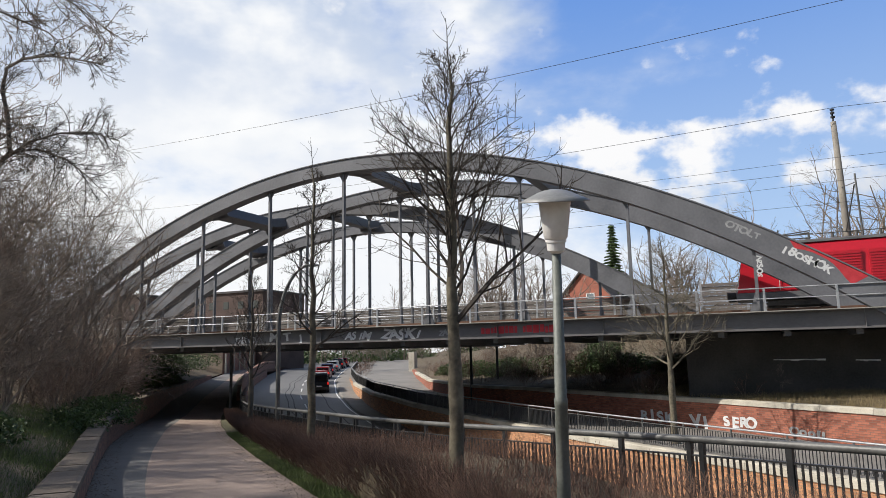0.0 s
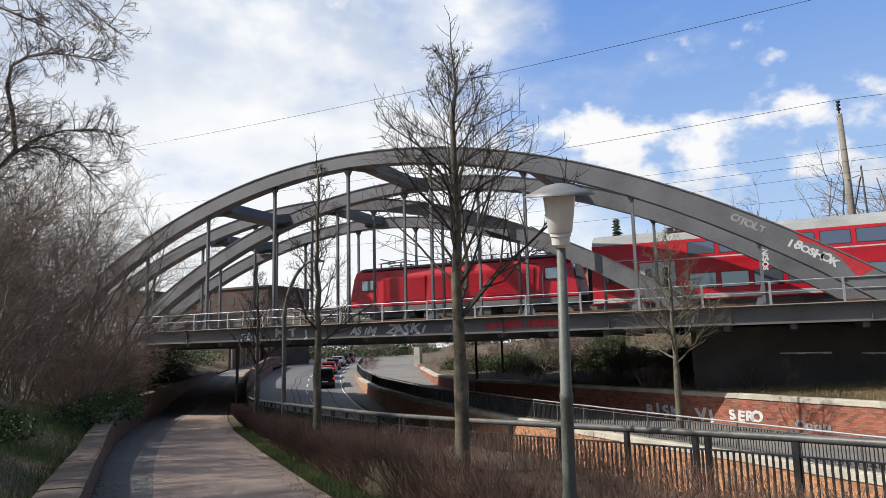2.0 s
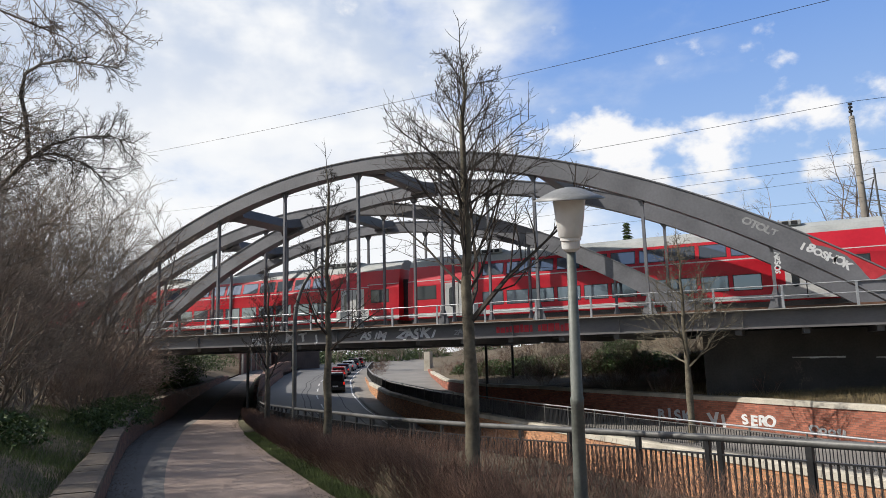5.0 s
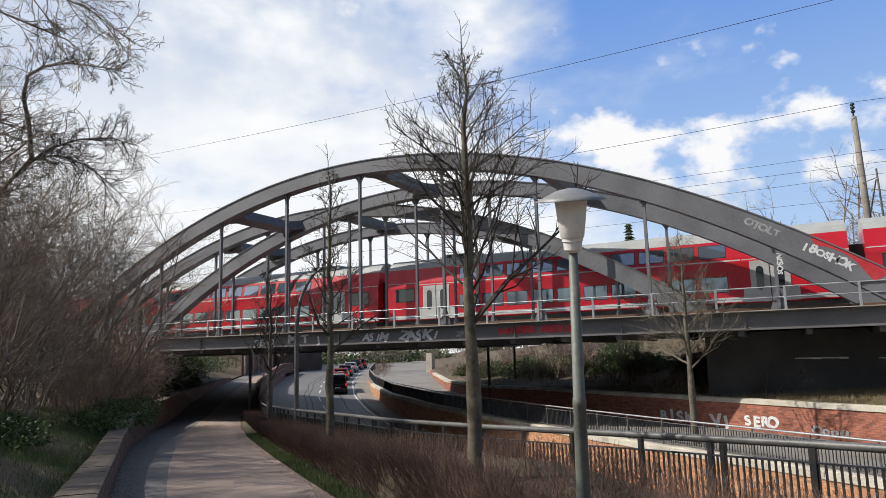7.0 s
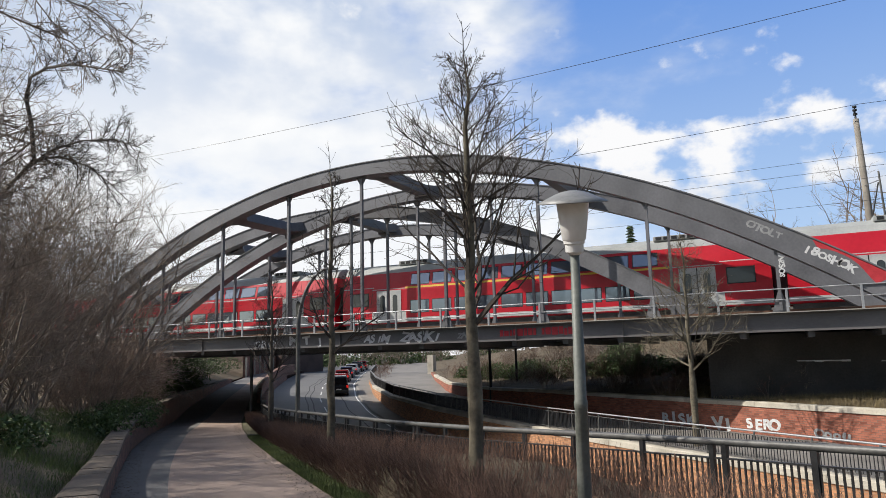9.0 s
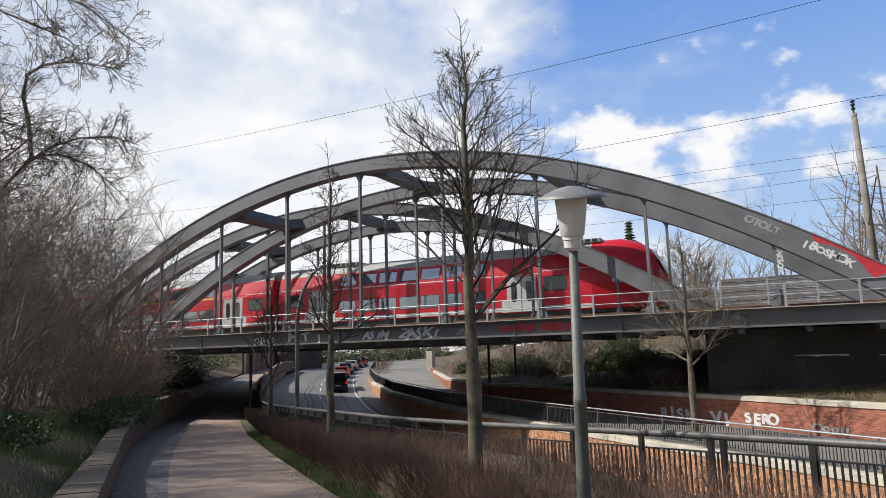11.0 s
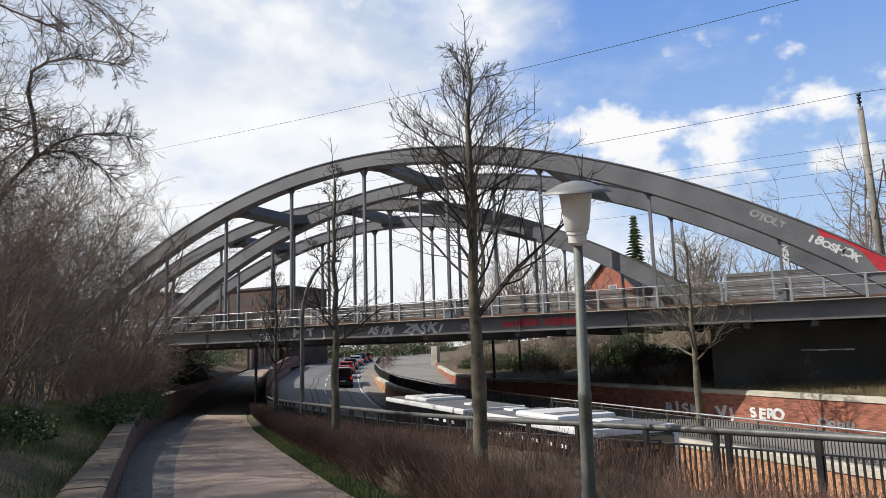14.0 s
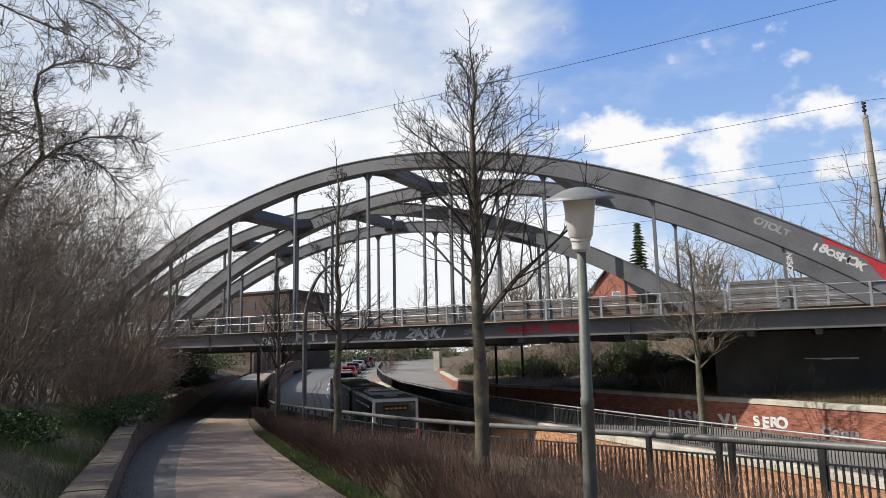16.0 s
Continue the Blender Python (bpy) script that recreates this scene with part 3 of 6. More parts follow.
SHRUBS = []
for seed, h, stems, lean in ((31, 4.8, 9, 0.7), (32, 5.8, 8, 0.5), (33, 3.4, 10, 0.9), (34, 7.2, 6, 0.4)):
    SHRUBS.append(shrub_mesh(seed, h, stems, lean, 3, (7, 6, 6)))
rng = random.Random(77)
BANK = [(11.5, -5.2, 2), (14, -5.6, 0), (16, -6.4, 1), (18.5, -5.4, 1), (22.5, -6.2, 3), (26.5, -6.4, 1), (12, -7.5, 1), (12.5, -6.4, 0), (21.5, -5.4, 2), (27, -5.6, 2), (38, -5.6, 2), (10.5, -6.5, 2), (13.5, -7.5, 2), (18, -7.5, 2), (24, -7.2, 2), (30, -6.2, 2)]
for a, b, which in BANK:
    m = Matrix.Translation(AB(a, b, ground_left(a, b))) @ Matrix.Rotation(rng.uniform(0, 6.28), 4, "Z") @ Matrix.Scale(rng.uniform(0.9, 1.2) if which < 4 else 1.25, 4) @ Matrix.Scale(0.45 if a >= 34 and b > -7.5 else 1.0, 4)
    which = min(which, 3)
    s = thing("shrub" if which != 3 else "tree", "dense leafless shrub with dark tangled twigs on the bank" if which != 3 else "bare multi-stemmed tree on the dark bank", "shrub" if which != 3 else "tree", m, "bare plants on the bank")
    plant(s, SHRUBS[which])

# taller growth that makes the rounded outline of the thicket
for a, b, top, which in ((26, -7.2, 9.5, 3), (28, -6.9, 10.1, 1), (27, -5.9, 9.7, 3), (30, -5.7, 10.3, 1), (29, -4.9, 9.6, 3), (31, -4.6, 9.2, 0), (33, -4.3, 8.6, 3), (34, -4.0, 7.6, 0), (24, -6.1, 7.4, 0), (25, -5.4, 7.4, 1), (22, -5.1, 4.9, 2), (20, -5.6, 7.2, 3), (18, -5.2, 6.4, 0), (17, -6.0, 6.6, 3)):
    z = ground_left(a, b) - 0.05
    sc = (top - z) / max(v.co.z for v in SHRUBS[which][1].vertices)
    s = thing("tree", "bare tree with a dense twiggy crown on the bank", "tree", Matrix.Translation(AB(a, b, z)) @ Matrix.Rotation(a * 2.3 + b, 4, "Z") @ Matrix.Scale(sc, 4), "bare plants on the bank")
    plant(s, SHRUBS[which])
# withered brown creepers before the bridge's end
VINE = shrub_mesh(72, 1.9, 16, 1.1, 3, (5, 6, 6), 0.014, VINE_TWIG)
for a, b, sc in ((33, -4.3, 1.3), (35.5, -4.3, 1.8), (37.5, -4.0, 1.7), (36.5, -5.6, 1.9), (39, -4.6, 1.9), (40.5, -3.9, 1.6), (30.5, -4.6, 1.4), (34, -5.6, 1.7), (27.5, -4.2, 1.1)):
    s = thing("shrub", "withered brown creeper thicket on the bank", "shrub", Matrix.Translation(AB(a, b, ground_left(a, b) - 0.05)) @ Matrix.Rotation(a * 1.7, 4, "Z") @ Matrix.Scale(sc, 4), "brown creepers")
    plant(s, VINE)

# large overhanging tree at the edge of the bank, catkins on its twigs
rng = random.Random(91)
v, f = [], []
foot = AB(10.8, -4.9, 0.0)
limb = [foot + Vector(o) for o in ((0, 0, -0.2), (0.1, 0.15, 1.4), (0.35, 0.35, 2.6), (0.85, 0.6, 3.6), (1.0, 0.7, 4.2), (0.9, 0.7, 4.8), (1.05, 0.85, 5.4))]
tube(v, f, limb, 0.09, 0.025, 8)
for i in range(46):
    k = rng.uniform(0.3, 1.0) * 6
    j = min(int(k), 5)
    p = limb[j].lerp(limb[j + 1], k - j)
    ang = rng.uniform(0, 6.283)
    d = Vector((math.cos(ang) + 0.35, math.sin(ang) + 0.2, rng.uniform(-0.1, 0.7)))
    twigs(v, f, p, d, rng.uniform(0.8, 2.0), 0.02, 2, rng, 0.0, (6, 5), 0.16, (25, 60))
over = thing("tree", "overhanging hazel tree with catkins on bare twigs", "tree")
part_mesh("crown", mesh_from("crown", v, f, TWIG), over)
cv, cf = [], []
for _ in range(420):
    p = v[rng.randrange(len(v) // 6, len(v))]
    tube(cv, cf, [p, p + Vector((rng.gauss(0, 0.006), rng.gauss(0, 0.006), -rng.uniform(0.03, 0.07)))], 0.005, 0.004, 4)
part_mesh("catkin", mesh_from("catkin", cv, cf, BARK), over, "hanging brown catkins")["kind"] = "stuff"

# crooked dark limb with arching boughs before the thicket
rng = random.Random(37)
v, f, cv, cf = [], [], [], []
crook = [Vector(p) for p in ((-17.9, 9.3, 0.9), (-17.5, 9.4, 3.2), (-16.9, 9.5, 4.7), (-16.27, 9.50, 5.68), (-15.16, 9.50, 6.27), (-15.34, 9.50, 7.12), (-15.63, 9.50, 7.87), (-15.51, 9.50, 8.37), (-14.79, 9.40, 8.40))]
tube(v, f, crook, 0.085, 0.03, 8)
boughs = [[Vector(p) for p in row] for row in (((-15.45, 9.50, 6.11), (-14.76, 9.70, 6.53), (-14.05, 9.90, 6.67), (-13.25, 10.10, 6.62), (-12.49, 10.20, 6.33)), ((-15.16, 9.50, 6.27), (-14.69, 9.80, 6.37), (-14.09, 10.10, 6.12), (-13.44, 10.30, 5.60)), ((-14.79, 9.40, 8.40), (-13.73, 9.30, 8.22), (-12.63, 9.20, 7.85), (-11.74, 9.10, 7.54)))]
for row in boughs:
    tube(v, f, row, 0.035, 0.01, 5)
for row, n, ln in ((crook[2:], 26, 0.9), (boughs[0], 46, 0.85), (boughs[1], 40, 0.9), (boughs[2], 30, 0.6)):
    for i in range(n):
        k = (len(row) - 1) * (i + rng.random()) / n
        j = min(int(k), len(row) - 2)
        d = offshoot((row[j + 1] - row[j]).normalized(), radians(rng.uniform(25, 80)), rng.uniform(0, 6.28))
        twigs(cv, cf, row[j].lerp(row[j + 1], k - j), d, ln * rng.uniform(0.5, 1.2), 0.011, 2, rng, 0.0, (6, 6), 0.16, (25, 60))
crooked = thing("tree", "crooked dark hazel limb with arching bare boughs", "tree")
part_mesh("trunk", mesh_from("trunk", v, f, BARK, True), crooked)
part_mesh("crown", mesh_from("crown", cv, cf, CROWN_TWIG), crooked, "dense dark bare twigs")

# boughs reaching in from a tall tree behind the path wall
rng = random.Random(19)
v, f = [], []
trunk = [Vector(o) for o in ((-8.6, 1.6, 0.2), (-8.5, 1.8, 2.5), (-8.2, 2.1, 4.6), (-7.9, 2.5, 6.2), (-7.7, 2.8, 7.4))]
tube(v, f, trunk, 0.14, 0.05, 8)
for end, start, n in (((-7.95, 6.2, 6.15), 2.6, 36), ((-8.6, 6.2, 6.0), 2.3, 30), ((-8.4, 6.1, 6.7), 3.0, 26), ((-9.1, 5.9, 6.5), 3.2, 24)):
    j = int(start)
    p = trunk[j].lerp(trunk[j + 1], start - j)
    q = Vector(end)
    bough = [p.lerp(q, k / 6) + Vector((rng.gauss(0, 0.07), rng.gauss(0, 0.07), 0.35 * math.sin(math.pi * k / 6) + rng.gauss(0, 0.05))) for k in range(7)]
    tube(v, f, bough, 0.028, 0.006, 5)
    for i in range(n):
        k = 1.5 + 4.5 * (i + rng.random()) / n
        m = min(int(k), 5)
        c = bough[m].lerp(bough[m + 1], k - m)
        d = offshoot((bough[m + 1] - bough[m]).normalized(), radians(rng.uniform(25, 60)), rng.uniform(0, 6.28))
        twigs(v, f, c, d, rng.uniform(0.3, 0.75), 0.006, 2, rng, 0.0, (5, 5), 0.16, (25, 60))
tall = thing("tree", "tall bare tree with catkin-hung boughs over the path", "tree")
part_mesh("crown", mesh_from("crown", v, f, TWIG), tall)
cv, cf = [], []
for _ in range(160):
    p = v[rng.randrange(len(v) // 4, len(v))]
    tube(cv, cf, [p, p + Vector((rng.gauss(0, 0.005), rng.gauss(0, 0.005), -rng.uniform(0.03, 0.06)))], 0.005, 0.004, 4)
part_mesh("catkin", mesh_from("catkin", cv, cf, BARK), tall, "hanging brown catkins")["kind"] = "stuff"

# evergreen undergrowth and grass
def leaf_cloud(n, rng, sampler, size, up=0.6):
    v, f = [], []
    for _ in range(n):
        p = sampler(rng)
        d = Vector((rng.gauss(0, 1), rng.gauss(0, 1), rng.gauss(up, 0.6))).normalized()
        u = d.orthogonal().normalized()
        u = Matrix.Rotation(rng.uniform(0, 6.28), 3, d) @ u
        w = d.cross(u)
        s = size * rng.uniform(0.6, 1.3)
        b = len(v)
        v += [p - u * s, p + w * s * 0.5 + d * s * 0.15, p + u * s, p - w * s * 0.5 + d * s * 0.15]
        f.append((b, b + 1, b + 2, b + 3))
    return v, f


def clump(centre, rx, ry, rz):
    def sample(rng):
        while True:
            q = Vector((rng.uniform(-1, 1), rng.uniform(-1, 1), rng.uniform(0, 1)))
            if 0.35 < q.length < 1 + 0.25 * noise.noise(q * 3 + Vector(centre)):
                return Vector((centre[0] + q.x * rx, centre[1] + q.y * ry, centre[2] + q.z * rz))
    return sample


rng = random.Random(5)
for a, b, rx, rz, n in [(22.5, -3.1, 1.0, 0.8, 1600), (27, -3.2, 1.4, 1.0, 2200), (31, -3.2, 1.3, 0.9, 2000), (14.5, -3.6, 0.9, 0.6, 1400), (36, -3.4, 1.5, 1.0, 1800), (56, -5.5, 3.0, 2.6, 3600), (62, -4.0, 2.6, 2.4, 3000), (70, -3.0, 3.0, 2.4, 3000), (58, -3.6, 2.0, 1.6, 2400), (65, -2.6, 2.2, 1.8, 2400), (52, -4.2, 2.0, 1.6, 2400), (78, -1.5, 3.2, 2.6, 2600), (86, 0.0, 3.5, 3.0, 2600)]:
    p = AB(a, b, ground_left(a, b) - 0.1)
    v, f = leaf_cloud(n, rng, clump(p, rx, rx, rz), 0.055 if a < 50 else 0.10)
    s = thing("bush", "low evergreen bush with glossy green leaves", "bush", group="evergreen bushes")
    part_mesh("foliage", mesh_from("foliage", v, f, LEAF), s)
for a, u, rx, rz, n in [(30, 9.0, 1.8, 1.0, 2600), (34.5, 8.6, 2.0, 1.2, 3200), (39, 8.4, 2.2, 1.3, 3600), (43, 8.0, 2.2, 1.5, 3400), (48, 7.0, 2.3, 1.6, 3200), (53, 6.0, 2.4, 1.6, 3000), (58, 4.6, 2.2, 1.5, 2800), (64, 3.0, 1.6, 1.2, 2000), (46, 11.0, 2.0, 1.3, 2400)]:
    p = AB(a, interp(RED_B, a) + u, interp(FAR_Z, a) + interp(RED_H, a) + interp(RIGHT_PROFILE, u) * slope_gain(a) - 0.2)
    v, f = leaf_cloud(n, rng, clump(p, rx, rx, rz), 0.10)
    s = thing("bush", "dark evergreen bush on the slope above the wall", "bush", group="evergreen bushes")
    part_mesh("foliage", mesh_from("foliage", v, f, LEAF), s)


def blades(n, rng, sampler, h):
    v, f = [], []
    for _ in range(n):
        p = sampler(rng)
        a = rng.uniform(0, 6.283)
        u = Vector((math.cos(a), math.sin(a), 0)) * 0.006
        tip = p + Vector((rng.gauss(0, 0.35), rng.gauss(0, 0.35), 1)) * (h * rng.uniform(0.5, 1.2))
        b = len(v)
        v += [p - u, p + u, tip]
        f.append((b, b + 1, b + 2))
    return v, f


def verge_pt(rng):
    a = 5 + 24 * rng.random() ** 1.3
    k = rng.random() ** 1.4 * (0.55 + 0.35 * noise.noise(Vector((a * 0.9, 0, 0))))
    return AB(a, interp(PATH_R, a) + k * 0.9 - 0.06, interp(PATH_Z, a) + 0.01)


v, f = blades(24000, rng, verge_pt, 0.08)
tagged(new("grass", mesh_from("grass", v, f, GRASS)), "green grass tufts along the footpath edge", "grass", kind="stuff")


def bank_pt(rng):
    a = rng.uniform(9, 32)
    b = interp(PATH_L, a) - 0.4 - 2.6 * rng.random() ** 1.2
    return AB(a, b, ground_left(a, b) - 0.02)


v, f = blades(30000, rng, bank_pt, 0.16)
tagged(new("grass", mesh_from("grass", v, f, GRASS)), "rough green grass and weeds on the bank", "grass", kind="stuff")


def slope_pt(rng):
    a = rng.uniform(10, 30)
    u = rng.uniform(0.4, 5)
    return AB(a, interp(RED_B, a) + u, interp(FAR_Z, a) + interp(RED_H, a) + interp(RIGHT_PROFILE, u) * slope_gain(a))


DRY = material("dry_grass", (0.14, 0.10, 0.05), (0.34, 0.27, 0.14), 2, 0.9, 0, 0.1, 10, vary=0.3)
v, f = blades(22000, rng, slope_pt, 0.22)
tagged(new("grass", mesh_from("grass", v, f, DRY)), "dry straw-coloured grass on the slope", "grass", kind="stuff")
# bare scrub on the slope and a wood closing the far end of the road
for a, b, which, sc in [(31.3, 24.9, 2, 0.6), (35.6, 23.7, 0, 0.5), (40.0, 23.2, 2, 0.6), (44.3, 23.2, 0, 0.5), (49.7, 23.7, 2, 0.6), (55.1, 24.9, 0, 0.5), (61.6, 27.1, 2, 0.6), (67.0, 29.4, 0, 0.6), (28.1, 26.0, 2, 0.5), (23.8, 24.3, 2, 0.4), (37.8, 26.0, 0, 0.6), (46.4, 26.6, 0, 0.6), (54.0, 28.2, 0, 0.7), (42.1, 27.1, 1, 0.6), (33.5, 27.7, 1, 0.5)]:
    z = interp(FAR_Z, a) + interp(RED_H, a) + interp(RIGHT_PROFILE, b - interp(RED_B, a)) * slope_gain(a) - 0.1
    s = thing("shrub", "leafless brown scrub on the slope", "shrub", Matrix.Translation(AB(a, b, z)) @ Matrix.Rotation(a, 4, "Z") @ Matrix.Scale(sc, 4), "scrub on the slope")
    plant(s, SHRUBS[which])
rng = random.Random(44)
for i in range(46):
    a = rng.uniform(118, 165)
    b = -12 + 78 * (i + rng.random()) / 46
    s = thing("tree", "bare tree in the wood at the road's far end", "tree", Matrix.Translation(AB(a, b, 0.2)) @ Matrix.Rotation(rng.uniform(0, 6.28), 4, "Z") @ Matrix.Scale(rng.uniform(1.1, 1.5), 4), "far wood")
    plant(s, SHRUBS[rng.choice((0, 1, 2))])
for i in range(15):
    a, b = rng.uniform(122, 150), -12 + 5.0 * i
    v, f = leaf_cloud(900, rng, clump(AB(a, b, 0.0), 4.5, 4.5, rng.uniform(2.5, 4.5)), 0.28)
    s = thing("bush", "dark evergreen bush at the far end of the road", "bush", group="far bushes")
    part_mesh("foliage", mesh_from("foliage", v, f, LEAF), s)

# low scrub and dead stems all over the slope and behind the far railing
rng = random.Random(61)
SCRUB = shrub_mesh(71, 1.5, 9, 1.0, 2, (5, 6), 0.012)
for i in range(110):
    a = rng.uniform(24, 72)
    u = rng.uniform(0.6, 15)
    b = interp(RED_B, a) + u
    z = interp(FAR_Z, a) + interp(RED_H, a) + interp(RIGHT_PROFILE, u) * slope_gain(a) - 0.05
    s = thing("shrub", "low brown leafless scrub on the slope", "shrub", Matrix.Translation(AB(a, b, z)) @ Matrix.Rotation(rng.uniform(0, 6.28), 4, "Z") @ Matrix.Scale(rng.uniform(0.7, 1.5), 4), "scrub on the slope")
    plant(s, SCRUB)


for a in (78, 82, 86, 90, 94, 98, 103):
    b = interp(FAR_B, a) + 1.5
    s = thing("shrub", "low brown leafless scrub behind the far railing", "shrub", Matrix.Translation(AB(a, b, interp(FAR_Z, a) - 0.05)) @ Matrix.Rotation(a, 4, "Z") @ Matrix.Scale(1.1, 4), "scrub on the slope")
    plant(s, SCRUB)


def litter_pt(rng):
    a = 6 + 40 * rng.random() ** 1.5
    if rng.random() < 0.5:
        return AB(a, interp(PATH_R, a) - 0.5 * rng.random() ** 2.2 + 0.05, interp(PATH_Z, a) + 0.012)
    return AB(a, interp(PATH_L, a) + 0.45 * rng.random() ** 2.2, interp(PATH_Z, a) + 0.012)


v, f = leaf_cloud(5200, rng, litter_pt, 0.022, 5.0)
tagged(new("fallen_leaves", mesh_from("fallen_leaves", v, f, SOIL)), "brown leaf litter and dirt along the path edges", "leaf litter", kind="stuff")

# ---- hedge ----
def hedge_height(a):
    return interp([(11, 0.95), (16, 0.74), (28, 0.66), (46, 0.55)], a) + 0.09 * noise.noise(Vector((a * 0.9, 3.1, 0))) - 0.10 * max(0.0, 9.5 - a)


def hedge_span(a):
    """Inner and outer edge of the hedge at a."""
    return interp(PATH_R, a) + 0.34 + (0.2 if a < 10 else 0), interp(FENCE_B, a) - 0.18


hv, hf = [], []
rng = random.Random(13)
ca = [3.0 + 0.5 * i for i in range(87)]
core_rows = []
for a in ca:
    b0, b1 = hedge_span(a)
    b1 = max(b1, b0 + 0.7)
    z0 = interp(FENCE_Z, a)
    h = max(hedge_height(a) - 0.30, 0.1)
    prof = [(0.10, -0.1), (0.0, 0.35), (0.06, 0.8), (0.2, 1.0), (0.8, 1.0), (0.96, 0.7), (1, -0.1)]
    core_rows.append([AB(a, b0 + 0.1 + (b1 - b0 - 0.2) * u, z0 + h * w + 0.05 * noise.noise(Vector((a * 2, u * 4, w * 3)))) for u, w in prof])
cv, cf = ribbon(core_rows)
for _ in range(56000):
    a = 3.0 + 43.0 * rng.random() ** 2.1
    b0, b1 = hedge_span(a)
    b1 = max(b1, b0 + 0.7)
    k = rng.random()
    k = k if rng.random() < 0.6 else k * 0.25
    z0 = interp(FENCE_Z, a)
    top = hedge_height(a)
    zz = top * rng.uniform(0.15, 0.8)
    p = AB(a, b0 + (b1 - b0) * k, z0 + zz)
    d = Vector((rng.gauss(0, 0.35), rng.gauss(0, 0.35), 1)).normalized()
    if k < 0.15:
        d = (d + AB(0, -0.5) * 0.8).normalized()
    ln = rng.uniform(0.18, 0.36)
    if top < 0.3:
        continue
    if p.z + d.z * ln > z0 + top + 0.07:
        ln = max(0.08, (z0 + top + rng.uniform(-0.03, 0.09) - p.z) / max(d.z, 0.3))
    q = p + d * ln
    mid = p.lerp(q, 0.5) + Vector((rng.gauss(0, 0.012), rng.gauss(0, 0.012), 0))
    tube(hv, hf, [p, mid, q], 0.0042, 0.002, 3)
hedge = thing("hedge", "clipped brown leafless hedge between footpath and railing", "hedge")
part_mesh("hedge_body", mesh_from("hedge_body", cv, cf, SOIL, True), hedge)
part_mesh("brushwood", mesh_from("brushwood", hv, hf, BROWN_TWIG), hedge)["kind"] = "stuff"

# ---- abutments, embankment and front railing of the bridges ----
def prism(name, poly, z0, z1, mat, label, category):
    n = len(poly)
    v = [(x, y, z0) for x, y in poly] + [(x, y, z1) for x, y in poly]
    f = [tuple(range(n))[::-1], tuple(range(n, 2 * n))] + [(i, (i + 1) % n, n + (i + 1) % n, n + i) for i in range(n)]
    return tagged(new(name, mesh_from(name, v, f, mat)), label, category, kind="structure")


# abutments take the concrete with the under-deck shade in its colour
prism("abutment", [(-37.5, 30.2), (-48.5, 43.8), (-260, 43.8), (-260, 30.2)], -4, 2.15, DARK_CONC, "concrete bridge abutment coloured dark for the shade under the deck", "abutment")
prism("abutment", [(-3.3, 33.6), (60, 33.6), (60, 45.8), (-4.45, 45.8)], -4, 2.15, DARK_CONC, "concrete bridge abutment coloured dark for the shade under the deck", "abutment")
prism("embankment", [(-66.1, 29.8), (-66.1, 52.4), (-260, 52.4), (-260, 29.8)], 1.9, 2.84, SOIL, "overgrown railway embankment", "embankment")
prism("embankment", [(26.1, 29.8), (140, 29.8), (140, 52.4), (26.1, 52.4)], 1.9, 2.84, BALLAST, "railway embankment with ballast", "embankment")
for x0, x1, z in ((0.3, 2.3, 0.95), (3.4, 4.3, 0.9)):
    bm = bmesh.new()
    for k in range(6):
        box(bm, x0 + (x1 - x0) * k / 6, x0 + (x1 - x0) * (k + 1) / 6, 33.585, 33.6, z - 0.03 + 0.015 * math.sin(k * 2.3) + 0.02 * (k == 0), z + 0.03 + 0.02 * math.sin(k * 3.1))
    tagged(part("paint_streak", bm, WHITE, None), "white paint streak on the dark abutment", "graffiti")

RAILING_Y = A0 - 0.33
railing = thing("bridge_railing", "galvanised steel pipe railing along the bridge edge", "railing")
post_bm = bmesh.new()
box(post_bm, -0.045, 0.045, -0.035, 0.035, 0.0, 0.92, 0.008)
post_ob = part("post", post_bm, RAIL_STEEL, railing)
post_ob.location = (-45.58, RAILING_Y, 2.93)
x = -45.58 + 2.54
while x < 26:
    o = new("post", post_ob.data)
    o.parent, o.location = railing, (x, RAILING_Y, 2.93)
    x += 2.54
for z, r in ((3.84, 0.026), (3.42, 0.022)):
    bm = bmesh.new()
    rod(bm, (-46.0, RAILING_Y, z), (26, RAILING_Y, z), r, r, 8)
    part("rail", bm, RAIL_STEEL, railing)
bm = bmesh.new()
box(bm, -50, 26, RAILING_Y - 0.12, A0 - 0.1, 2.9, 2.935)
part("walkway_edge", bm, CONCRETE, railing)

